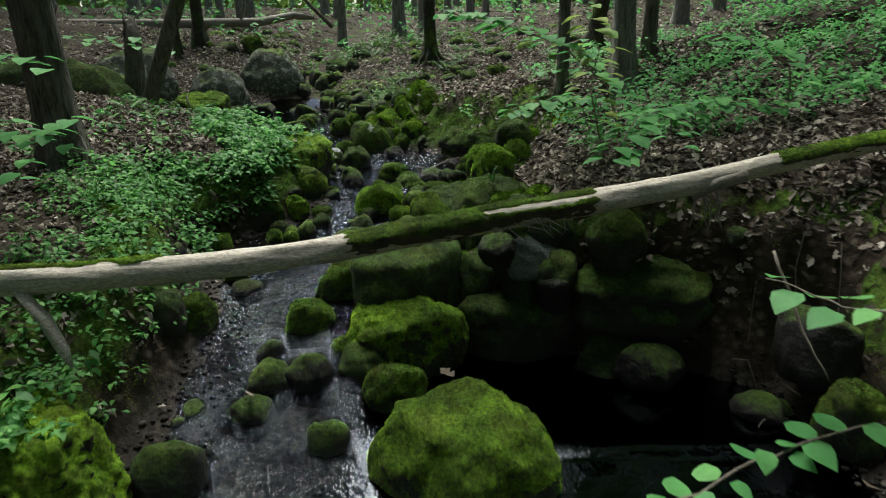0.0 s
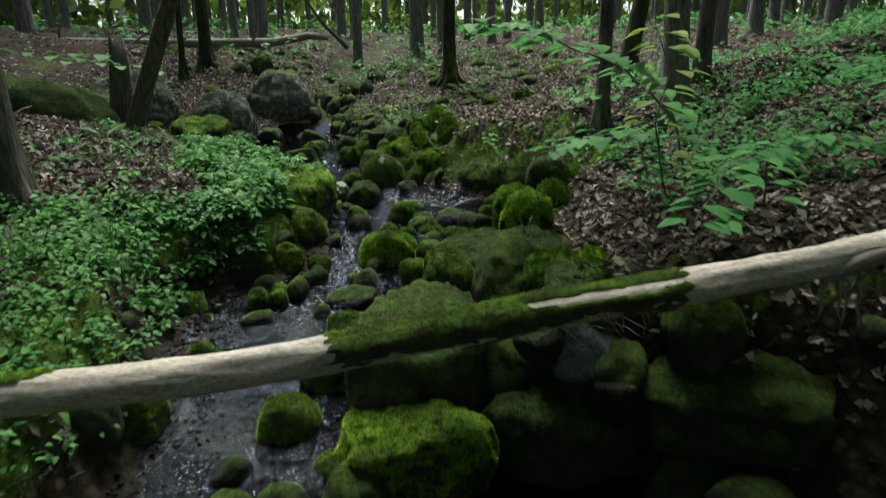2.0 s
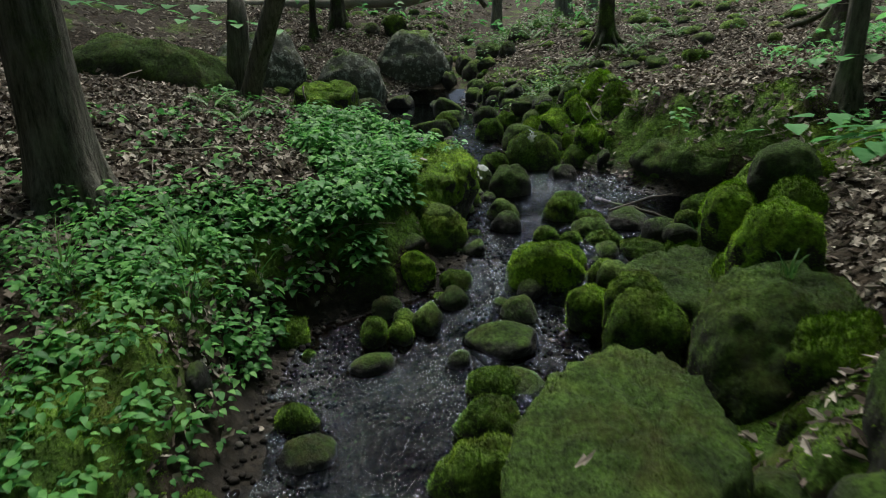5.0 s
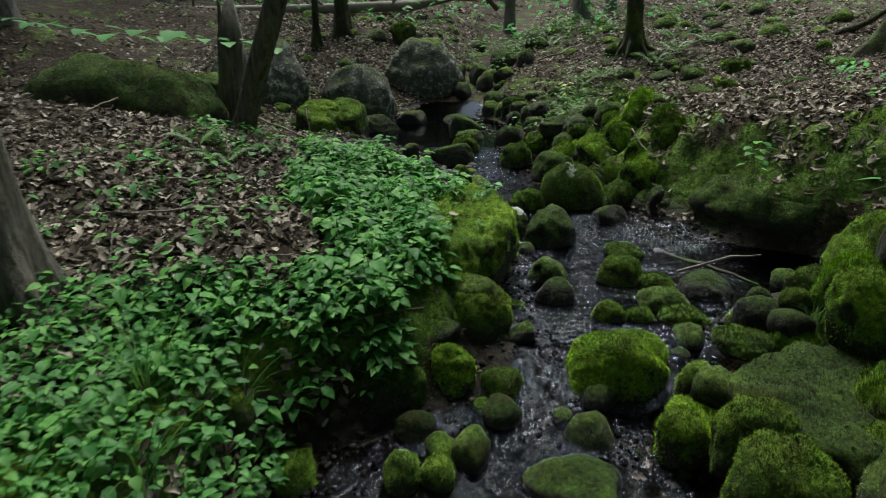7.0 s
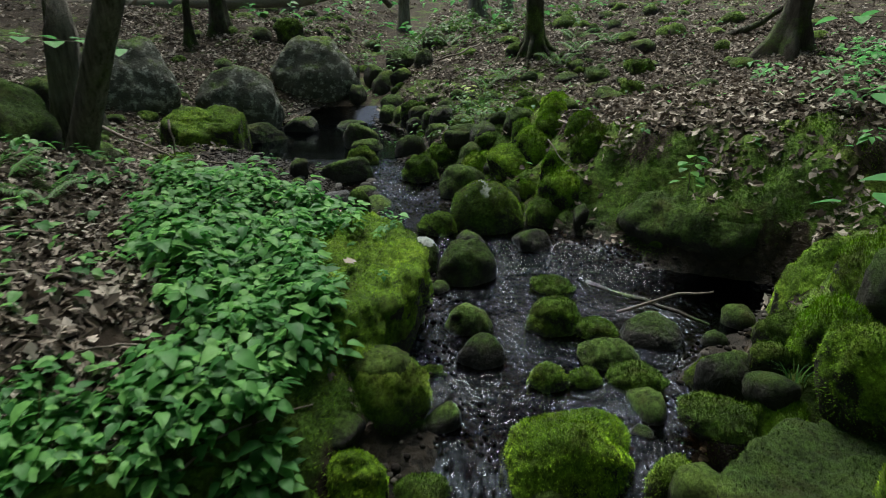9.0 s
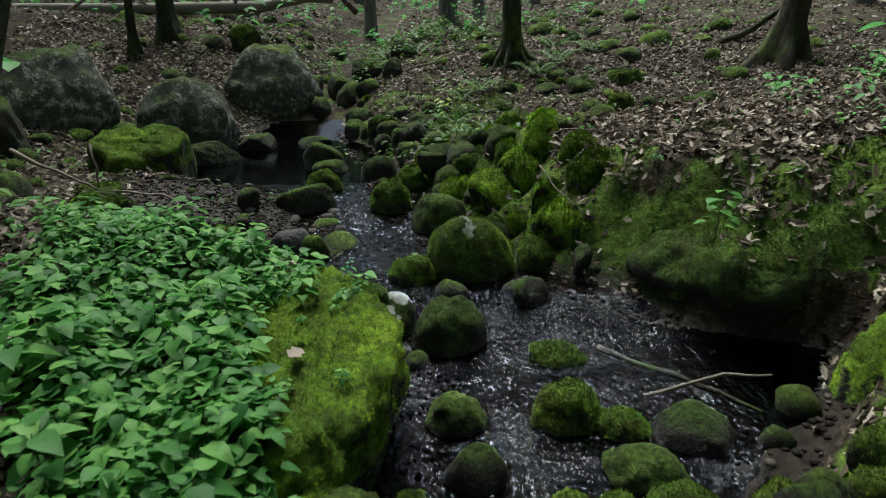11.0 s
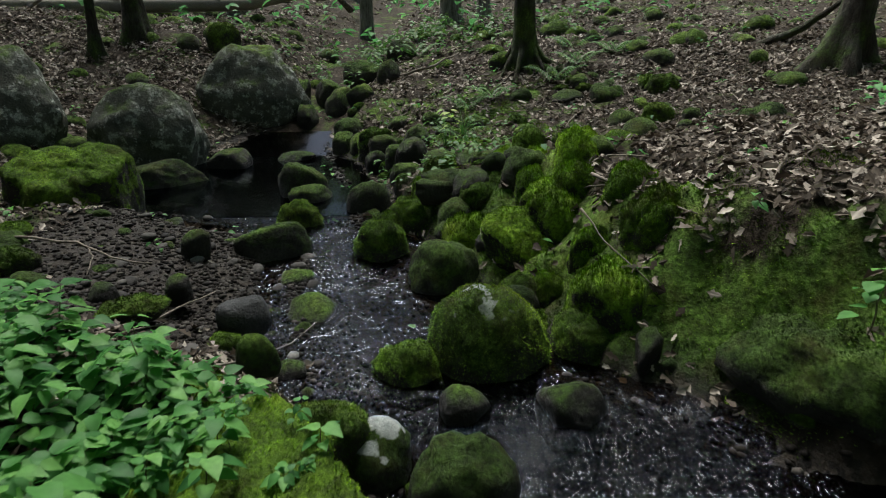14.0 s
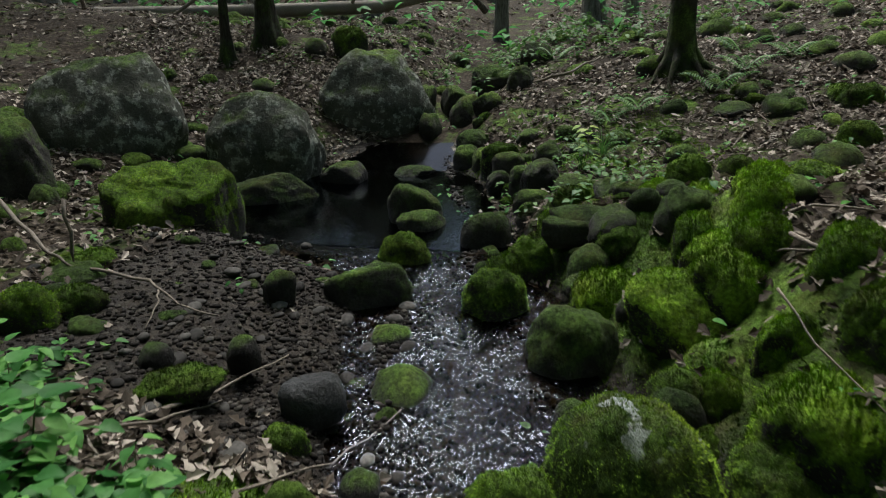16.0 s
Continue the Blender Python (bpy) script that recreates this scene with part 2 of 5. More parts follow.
def ground_material():
    n = Nodes("forest_floor")
    soil = n.ramp(n.noise(9, 8, 0.7), [(0.3, (0.008, 0.006, 0.004)), (0.7, (0.034, 0.025, 0.016))])
    leaf = n.cells(14.0, out="Color")
    sep = n.node("SeparateColor")
    n.put(sep.inputs[0], leaf)
    litter = n.ramp(sep.outputs[0], [(0.1, (0.03, 0.021, 0.013)), (0.5, (0.06, 0.045, 0.031)), (0.9, (0.12, 0.097, 0.072))])
    litter = n.mix(n.ramp(n.cells(14.0), [(0.25, 0.0), (0.62, 0.9)]), litter, (0.02, 0.014, 0.009))
    color = n.mix(n.ramp(n.noise(3, 5), [(0.35, 0.15), (0.6, 0.95)]), soil, litter)
    wob = n.math("SUBTRACT", n.noise(1.7, 6, 0.65), 0.5)
    moss = n.ramp(n.math("ADD", n.attr("moss"), n.math("MULTIPLY", wob, 1.3)), [(0.42, 0.0), (0.56, 1.0)])
    color = n.mix(moss, color, moss_color(n, 1.05))
    # bed and wet soil; the dark tone also paints shade in gaps between stones
    wet = n.attr("wet")
    bed = n.ramp(n.cells(24.0, out="Color"), [(0.2, (0.005, 0.004, 0.0033)), (0.8, (0.03, 0.024, 0.018))])
    color = n.mix(wet, color, bed)
    h = n.math("ADD", n.noise(30, 6, 0.75), n.math("MULTIPLY", n.cells(14.0), 0.6))
    return n.set(color, n.mix(wet, (0.95, 0.95, 0.95), (0.5, 0.5, 0.5)), n.bump(h, 0.9, 0.03), 0.2)


def leaf_material(name, low, mid, high, glow=0.35, rough=0.5):
    """A thin leaf that lets some light through; each leaf has its own tone."""
    n = Nodes(name)
    tone = n.ramp(n.math("FRACT", n.math("ADD", n.island(), n.each())), [(0.0, low), (0.5, mid), (1.0, high)])
    tone = n.mix(n.ramp(n.noise(30, 4), [(0.35, 0.0), (0.75, 0.35)]), tone, tuple(0.5 * c for c in low))
    n.set(tone, rough, n.bump(n.noise(90, 3), 0.3, 0.004), 0.22)
    if glow:
        t = n.node("BsdfTranslucent")
        n.put(t.inputs["Color"], tone)
        m = n.node("MixShader")
        m.inputs[0].default_value = glow
        n.tree.links.new(n.bsdf.outputs[0], m.inputs[1])
        n.tree.links.new(t.outputs[0], m.inputs[2])
        n.tree.links.new(m.outputs[0], n.out.inputs["Surface"])
    return n.mat


def bark_material(name, dark, light, moss_amount):
    n = Nodes(name)
    ridge = n.noise(21, 8, 0.75, stretch=(1, 1, 0.16))
    color = n.ramp(ridge, [(0.36, dark), (0.64, light)])
    color = n.mix(n.ramp(n.noise(3.2, 5), [(0.5, 0.0), (0.75, 0.35)]), color, (0.22, 0.23, 0.2))
    moss = n.ramp(n.noise(2.2, 6, 0.7), [(0.62 - 0.3 * moss_amount, 0.0), (0.74 - 0.2 * moss_amount, min(1.0, 0.2 + moss_amount))])
    color = n.mix(moss, color, moss_color(n, 0.8))
    return n.set(color, 0.92, n.bump(n.math("ADD", ridge, n.math("MULTIPLY", n.noise(40, 5), 0.3)), 1.0, 0.04), 0.2)


def wood_material(name, dark, light, axis):
    n = Nodes(name)
    grain = n.noise(14, 8, 0.7, stretch=axis)
    color = n.ramp(grain, [(0.3, dark), (0.62, light)])
    color = n.mix(n.ramp(n.noise(2.5, 5), [(0.45, 0.0), (0.7, 0.6)]), color, tuple(0.5 * c for c in light))
    color = n.mix(n.ramp(n.noise(45, 4, 0.6, stretch=axis), [(0.58, 0.0), (0.68, 0.7)]), color, (0.05, 0.04, 0.03))
    return n.set(color, 0.8, n.bump(grain, 0.6, 0.012), 0.25)


def plain_moss_material(name, bright):
    n = Nodes(name)
    c = n.mix(1.0, moss_color(n, bright), n.ramp(n.island(), [(0.0, (0.6, 0.6, 0.6)), (1.0, (1.5, 1.5, 1.3))]), "MULTIPLY")
    return n.set(c, 0.95, n.bump(n.noise(120, 3, 0.8), 0.7, 0.02), 0.1)


def water_material():
    """Clear brown water: the bed shows through, the surface mirrors, broken water is pale."""
    n = Nodes("stream_water")
    run = n.attr("run")
    flow = n.noise(8, 1, 0.4, stretch=(1.2, 0.7, 1))
    fine = n.noise(33, 1.5, 0.4, stretch=(1.2, 0.65, 1))
    calm = n.ramp(n.noise(1.8, 2, 0.5), [(0.38, 0.6), (0.62, 1.0)])
    ripple = n.math("MULTIPLY", n.math("ADD", flow, n.math("MULTIPLY", fine, 0.75)), n.math("ADD", n.math("MULTIPLY", n.math("MULTIPLY", run, calm), 1.0), 0.04))
    normal = n.bump(ripple, 1.0, 0.06)
    gloss = n.node("BsdfGlossy")
    n.put(gloss.inputs["Roughness"], 0.05)
    gloss.inputs["Color"].default_value = (0.7, 0.78, 0.9, 1)
    n.put(gloss.inputs["Normal"], normal)
    clear = n.node("BsdfTransparent")
    n.put(clear.inputs["Color"], n.mix(n.attr("deep"), (0.42, 0.35, 0.26), (0.02, 0.017, 0.012)))
    fres = n.node("Fresnel")
    fres.inputs["IOR"].default_value = 1.36
    n.put(fres.inputs["Normal"], normal)
    m = n.node("MixShader")
    n.put(m.inputs[0], fres.outputs[0])
    n.tree.links.new(clear.outputs[0], m.inputs[1])
    n.tree.links.new(gloss.outputs[0], m.inputs[2])
    foam = n.node("BsdfDiffuse")
    foam.inputs["Color"].default_value = (0.34, 0.4, 0.5, 1)
    m2 = n.node("MixShader")
    streak = n.ramp(n.noise(20, 6, 0.65, stretch=(1.9, 0.55, 0.6)), [(0.42, 0.0), (0.75, 0.34)])
    n.put(m2.inputs[0], n.math("MULTIPLY", streak, n.attr("foam")))
    n.tree.links.new(m.outputs[0], m2.inputs[1])
    n.tree.links.new(foam.outputs[0], m2.inputs[2])
    n.tree.links.new(m2.outputs[0], n.out.inputs["Surface"])
    return n.mat


M_GROUND, M_WATER = ground_material(), water_material()
M_BARK = bark_material("grey_brown_bark", (0.03, 0.027, 0.022), (0.19, 0.175, 0.15), 0.25)
M_BARK_PALE = bark_material("pale_grey_bark", (0.07, 0.065, 0.055), (0.32, 0.31, 0.28), 0.1)
M_BARK_MOSS = bark_material("mossy_bark", (0.014, 0.012, 0.009), (0.06, 0.052, 0.04), 0.6)
M_WOOD = wood_material("bleached_wood", (0.18, 0.155, 0.125), (0.6, 0.55, 0.47), (1.6, 6, 6))
M_WOOD_GREY = wood_material("weathered_grey_wood", (0.09, 0.08, 0.068), (0.32, 0.29, 0.25), (1.6, 6, 6))
M_TWIG = wood_material("dead_twig_wood", (0.07, 0.058, 0.046), (0.24, 0.205, 0.17), (5, 5, 5))
M_STEM = leaf_material("green_stem", (0.04, 0.06, 0.02), (0.06, 0.09, 0.025), (0.09, 0.08, 0.035), 0)
M_LEAF = leaf_material("herb_leaf", (0.036, 0.14, 0.034), (0.1, 0.29, 0.07), (0.21, 0.46, 0.115), 0.5, 0.5)
M_LEAF_SHRUB = leaf_material("shrub_leaf", (0.07, 0.24, 0.07), (0.11, 0.33, 0.1), (0.17, 0.43, 0.12), 0.5, 0.55)
M_LEAF_FAR = leaf_material("far_foliage", (0.05, 0.1, 0.02), (0.1, 0.18, 0.03), (0.2, 0.28, 0.06), 0.5)
# shrub leaf in paler, yellower tones: sunlight is put into the colour
M_LEAF_SUN = leaf_material("sun_painted_leaf", (0.2, 0.36, 0.08), (0.32, 0.46, 0.1), (0.45, 0.52, 0.16), 0.5)
M_LEAF_TREE = leaf_material("canopy_leaf", (0.035, 0.09, 0.02), (0.055, 0.13, 0.025), (0.09, 0.18, 0.03), 0.45)
M_LITTER = leaf_material("dead_leaf", (0.026, 0.019, 0.013), (0.12, 0.095, 0.073), (0.47, 0.415, 0.355), 0.08, 0.75)
M_FERN = leaf_material("fern_frond", (0.04, 0.12, 0.03), (0.07, 0.17, 0.035), (0.12, 0.24, 0.05))
M_MOSS_DARK = plain_moss_material("dark_moss", 1.1)
M_MOSS, M_MOSS_BRIGHT, M_MOSS_YELLOW = plain_moss_material("moss", 1.8), plain_moss_material("bright_moss", 3.0), plain_moss_material("yellow_moss", 3.7)


def pebble_material():
    n = Nodes("pebble_stone")
    tone = n.ramp(n.math("FRACT", n.math("ADD", n.island(), n.each())), [(0.0, (0.006, 0.0053, 0.0047)), (0.5, (0.026, 0.024, 0.022)), (0.9, (0.07, 0.066, 0.061)), (1.0, (0.17, 0.165, 0.158))])
    tone = n.mix(1.0, tone, n.ramp(n.noise(40, 5), [(0.3, 0.6), (0.7, 1.3)]), "MULTIPLY")
    return n.set(tone, 0.75, n.bump(n.noise(60, 5), 0.5, 0.006), 0.2)


def grit_material():
    n = Nodes("wet_grit")
    tone = n.ramp(n.island(), [(0.0, (0.005, 0.004, 0.0033)), (0.7, (0.014, 0.0115, 0.0095)), (1.0, (0.075, 0.068, 0.06))])
    return n.set(tone, 0.8, n.bump(n.noise(60, 5), 0.5, 0.006), 0.15)


M_PEBBLE, M_GRIT = pebble_material(), grit_material()


# ---- mesh helpers ----
def link(name, mesh, material, parent=None, label=""):
    if material:
        mesh.materials.append(material)
    ob = new(name, mesh)
    if parent:
        ob.parent = parent
    return tagged(ob, label)


def part(name, bm, material, parent=None, label="", smooth=True):
    """A bmesh as one mesh object under a thing."""
    mesh = bpy.data.meshes.new(name)
    bm.to_mesh(mesh)
    bm.free()
    if smooth:
        mesh.polygons.foreach_set("use_smooth", [True] * len(mesh.polygons))
    return link(name, mesh, material, parent, label)


def sheet(name, verts, faces, material, parent=None, label="", smooth=True):
    mesh = bpy.data.meshes.new(name)
    mesh.from_pydata([tuple(v) for v in verts], [], [tuple(f) for f in faces])
    if smooth:
        mesh.polygons.foreach_set("use_smooth", [True] * len(mesh.polygons))
    return link(name, mesh, material, parent, label)


def tris(name, points, sides, material, parent=None, label="", smooth=False):
    """Many equal polygons from one numpy array of points (count * sides, 3)."""
    mesh = bpy.data.meshes.new(name)
    count = len(points) // sides
    mesh.vertices.add(len(points))
    mesh.vertices.foreach_set("co", np.asarray(points, dtype=np.float32).ravel())
    mesh.loops.add(len(points))
    mesh.loops.foreach_set("vertex_index", np.arange(len(points), dtype=np.int32))
    mesh.polygons.add(count)
    mesh.polygons.foreach_set("loop_start", np.arange(count, dtype=np.int32) * sides)
    mesh.polygons.foreach_set("loop_total", np.full(count, sides, dtype=np.int32))
    mesh.update(calc_edges=True)
    return link(name, mesh, material, parent, label)


def empty(name, x, y, z, turn=0.0):
    ob = new(name)
    ob.empty_display_size = 0.1
    ob.matrix_world = pose(x, y, z, 0, 0, turn)
    return ob


def tube(points, radii, sides=8, rough=0.0, seed=0, cap=True):
    """A bmesh tube along points, with uneven walls."""
    bm = bmesh.new()
    rings = []
    pts = [Vector(p) for p in points]
    for i, p in enumerate(pts):
        way = (pts[min(i + 1, len(pts) - 1)] - pts[max(i - 1, 0)]).normalized()
        side = way.cross(U3 if abs(way.z) < 0.9 else Vector((0, 1, 0))).normalized()
        other = side.cross(way)
        ring = []
        for k in range(sides):
            a = 2 * math.pi * k / sides
            d = side * math.cos(a) + other * math.sin(a)
            r = radii[i] * (1 + rough * noise.noise((d.x * 1.6 + seed, d.y * 1.6 + i * 0.23, d.z * 1.6 + i * 0.31)))
            ring.append(bm.verts.new(p + d * r))
        rings.append(ring)
    for a, b in zip(rings, rings[1:]):
        for k in range(sides):
            bm.faces.new((a[k], a[(k + 1) % sides], b[(k + 1) % sides], b[k]))
    if cap:
        bm.faces.new(rings[0][::-1])
        bm.faces.new(rings[-1])
    return bm


def wander(start, end, steps, amount, seed):
    """Points from start to end that stray a little."""
    a, b = Vector(start), Vector(end)
    r = random.Random(seed)
    out = []
    for i in range(steps + 1):
        k = i / steps
        s = amount * math.sin(math.pi * k)
        out.append(a.lerp(b, k) + Vector((r.uniform(-s, s), r.uniform(-s, s), r.uniform(-s, s))))
    return out


def leaf_faces(length, width, droop=0.25, fold=0.2, tip=1.0):
    """Vertices and faces of one ovate leaf, stalk end at the origin, pointing along +y."""
    rows = [(0.0, 0.02), (0.1, 0.62), (0.3, 1.0), (0.58, 0.8), (0.82, 0.38), (1.0, 0.02)]
    verts, faces = [], []
    for k, w in rows:
        z = -droop * length * k * k
        half = 0.5 * width * w
        back = -0.08 * length if 0.05 < k < 0.2 else 0.0
        verts += [(-half, k * length + back, z + fold * half), (0, k * length, z), (half, k * length + back, z + fold * half)]
    for i in range(len(rows) - 1):
        a = 3 * i
        faces += [(a, a + 1, a + 4, a + 3), (a + 1, a + 2, a + 5, a + 4)]
    return verts, faces


def leaf_mesh(name, length, width, droop, fold, material):
    mesh = bpy.data.meshes.new(name)
    v, f = leaf_faces(length, width, droop, fold)
    mesh.from_pydata(v, [], f)
    mesh.polygons.foreach_set("use_smooth", [True] * len(f))
    mesh.materials.append(material)
    return mesh


def leaf_swarm(name, places, material, parent=None, label="", droop=0.3, fold=0.25):
    """One mesh of many leaves. places: (matrix, length, width)."""
    verts, faces = [], []
    for m, length, width in places:
        v, f = leaf_faces(length, width, droop, fold)
        base = len(verts)
        verts += [m @ Vector(p) for p in v]
        faces += [tuple(i + base for i in q) for q in f]
    return sheet(name, verts, faces, material, parent, label)


def blades(name, points, normals, size, material, parent, seed=0, lean=0.5):
    """Fine upright moss leaves, one triangle each, on given points."""
    r = np.random.RandomState(seed)
    n = len(points)
    h = size * r.uniform(0.5, 1.3, (n, 1))
    a = r.uniform(0, 2 * np.pi, n)
    side = np.stack([np.cos(a), np.sin(a), np.zeros(n)], 1) * size * 0.4
    top = points + normals * h + r.normal(0, lean, (n, 3)) * h * 0.7
    base = points - normals * size * 0.25
    tri = np.stack([base - side, base + side, top], 1).reshape(-1, 3)
    return tris(name, tri, 3, material, parent)

# ---- the ground: one sheet to the horizon ----
def axis(marks):
    """Grid lines with steps that grow away from the stream."""
    out = []
    for (a, step), (b, _) in zip(marks, marks[1:]):
        count = max(1, round((b - a) / step))
        out += [a + (b - a) * i / count for i in range(count)]
    return out + [marks[-1][0]]


gx = axis([(-150, 12), (-60, 4), (-24, 0.9), (-10, 0.22), (-6, 0.07), (2.6, 0.14), (6, 0.4), (14, 1.2), (24, 4), (60, 12), (150, 1)])
gy = axis([(-40, 5), (-8, 1), (0, 0.25), (2, 0.07), (14.5, 0.11), (20, 0.35), (30, 1.2), (60, 5), (120, 15), (240, 1)])
verts = [(x, y, land_z(x, y)) for y in gy for x in gx]
nx = len(gx)
faces = [(j * nx + i, j * nx + i + 1, (j + 1) * nx + i + 1, (j + 1) * nx + i) for j in range(len(gy) - 1) for i in range(nx - 1)]
ground = sheet("ground", verts, faces, M_GROUND)
tagged(ground, "damp forest floor of brown leaf litter, soil and moss", "ground", kind="structure")
moss_layer, wet_shade_layer = ground.data.attributes.new("moss", "FLOAT", "POINT"), ground.data.attributes.new("wet", "FLOAT", "POINT")
moss_layer.data.foreach_set("value", [moss_amount(x, y) for x, y, z in verts])
# wet by the water, carried higher to darken crevices like shade
wet_shade_layer.data.foreach_set("value", [ease((surface_z(x, y) + 0.16 - z) / 0.14) if y < 18 else 0.0 for x, y, z in verts])

GX_BIN = [max(i for i, g in enumerate(gx) if g <= -24 + 0.1 * k) for k in range(481)]
GY_BIN = [max(i for i, g in enumerate(gy) if g <= -8 + 0.1 * k) for k in range(481)]
HEIGHTS = [v[2] for v in verts]


def ground_at(x, y):
    """The height of the ground sheet itself."""
    if not (-24 < x < 24 and -8 < y < 40):
        return land_z(x, y)
    i, j = GX_BIN[int((x + 24) * 10)], GY_BIN[int((y + 8) * 10)]
    while gx[i + 1] < x:
        i += 1
    while gy[j + 1] < y:
        j += 1
    u, v = (x - gx[i]) / (gx[i + 1] - gx[i]), (y - gy[j]) / (gy[j + 1] - gy[j])
    a = j * nx + i
    return (HEIGHTS[a] * (1 - u) + HEIGHTS[a + 1] * u) * (1 - v) + (HEIGHTS[a + nx] * (1 - u) + HEIGHTS[a + nx + 1] * u) * v


# gravel shelf beside the upper channel is bare
wet_values = [0.0] * len(verts)
wet_shade_layer.data.foreach_get("value", wet_values)
for i, (x, y, z) in enumerate(verts):
    if 10.8 < y < 14.0 and -5.0 < x < -2.2 and z < 0.14:
        wet_values[i] = max(wet_values[i], 0.8 * ease((y - 10.8) / 0.3) * ease((x + 5.0) / 0.5))
wet_shade_layer.data.foreach_set("value", wet_values)

# ---- the stream ----
wy = [2.0 + 0.045 * i for i in range(356)]
wy = [-6 + 0.8 * i for i in range(10)] + wy
cols = 64
verts, faces, run, foam, deep = [], [], [], [], []
for y in wy:
    left, right = at_station(EDGE_L, y) - 0.35, at_station(EDGE_R, y) + 0.35
    fall = max(0.0, (water_z(y + 0.1) - water_z(y - 0.1)) / 0.2)
    for i in range(cols + 1):
        x = left + (right - left) * i / cols
        still = ease((x + 0.9) / 0.5) if y < 5.2 else (ease((x + 0.1) / 0.7) if 9.0 < y < 10.7 else (1.0 if y > 13.7 else 0.0))
        upper = ease((y - 10.6) / 0.5)
        r = (1 - still) * (0.6 + 0.4 * ease(fall / 0.15)) * (1 - 0.5 * upper)
        z = surface_z(x, y) + r * (0.018 * noise.noise((x * 6, y * 3, 0)) + 0.012 * noise.noise((x * 15, y * 7, 5)))
        verts.append((x, y, z))
        run.append(r)
        foam.append((1 - still) * (0.012 + 0.95 * ease((fall - 0.2) / 0.25) * ease(0.5 + 1.6 * noise.noise((x * 2.4, y * 0.9, 8)))))
        deep.append(0.2 * (1 - upper) + 0.8 * still)
for j in range(len(wy) - 1):
    for i in range(cols):
        a = j * (cols + 1) + i
        faces.append((a, a + 1, a + cols + 2, a + cols + 1))
water = tagged(sheet("water", verts, faces, M_WATER), "clear dark brook water running between mossy stones", "stream", kind="structure")
for key, values in (("run", run), ("foam", foam), ("deep", deep)):
    water.data.attributes.new(key, "FLOAT", "POINT").data.foreach_set("value", values)


# ---- stones ----
PERM = np.random.RandomState(5).permutation(256)
GRADS = np.random.RandomState(6).normal(size=(256, 3))
GRADS /= np.linalg.norm(GRADS, axis=1)[:, None]


def field(p):
    """Smooth noise, about -1 to 1, for an array of points."""
    i = np.floor(p).astype(int)
    f = p - i
    u = f * f * f * (f * (f * 6 - 15) + 10)
    out = np.zeros(len(p))
    for dx, dy, dz in itertools.product((0, 1), repeat=3):
        h = PERM[(PERM[(PERM[(i[:, 0] + dx) & 255] + i[:, 1] + dy) & 255] + i[:, 2] + dz) & 255]
        w = np.where(dx, u[:, 0], 1 - u[:, 0]) * np.where(dy, u[:, 1], 1 - u[:, 1]) * np.where(dz, u[:, 2], 1 - u[:, 2])
        out += w * np.einsum("ij,ij->i", GRADS[h], f - (dx, dy, dz))
    return out * 1.5


@functools.lru_cache(None)
def ball(level):
    """Points and triangles of a unit sphere."""
    bm = bmesh.new()
    bmesh.ops.create_icosphere(bm, subdivisions=level, radius=1.0)
    verts, faces = np.array([tuple(v.co) for v in bm.verts]), np.array([[v.index for v in f.verts] for f in bm.faces])
    bm.free()
    return verts, faces


def rock_points(seed, level, angular=0.0, flat=0.0, strata=0.0, rough=1.0):
    """A unit stone: a sphere knocked out of round, with flat faces when angular and ledges when it is layered."""
    p, faces = ball(level)
    r = random.Random(seed)
    off = np.array((seed * 1.37 % 50, seed * 2.11 % 50, seed * 0.73 % 50))
    planes = [(Vector((r.gauss(0, 1), r.gauss(0, 1), r.gauss(0, 0.8))).normalized(), r.uniform(0.6, 0.85)) for _ in range(9)] if angular else []
    if flat:
        planes.append((Vector((r.uniform(-0.06, 0.06), r.uniform(-0.12, 0.02), 1)).normalized(), flat))
    k = 1 + 0.2 * min(1, rough + 0.2) * field(p * 1.1 + off) + rough * (0.11 * field(p * 2.3 + off) + 0.05 * field(p * 5 + off) + 0.025 * field(p * 12 + off))
    wear = 1 + 0.07 * field(p * 4 + off)
    for n, d in planes:
        c = p @ np.array(n)
        cut = d / np.maximum(c, 0.05) * wear - k
        k = k + np.where(c > 0.05, (0.96 if n.z > 0.97 and flat else angular) * np.minimum(0.0, cut), 0.0)
    q = p * k[:, None]
    if strata:
        tier = np.sin(q[:, 2] * 13 + 2.5 * field(q * 1.5 + off)) + 0.5 * np.sin(q[:, 2] * 29 + 3 * field(q * 2.0 + off))
        q[:, :2] *= (1 + strata * np.clip(tier * 2, -1, 1))[:, None]
    q[:, 2] = np.where(q[:, 2] < -0.5, -0.5 + 0.2 * (q[:, 2] + 0.5), q[:, 2])
    for j in (0, 1):
        q[:, j] = (q[:, j] - q[:, j].min()) / np.ptp(q[:, j]) * 2 - 1
    q[:, 2] /= q[:, 2].max()
    q[:, 2] = np.where(q[:, 2] > 0, np.abs(q[:, 2]) ** 0.8, q[:, 2])
    return q, faces


def solid(name, points, faces):
    mesh = bpy.data.meshes.new(name)
    mesh.from_pydata(points.tolist(), [], faces.tolist())
    mesh.polygons.foreach_set("use_smooth", [True] * len(mesh.polygons))
    return mesh


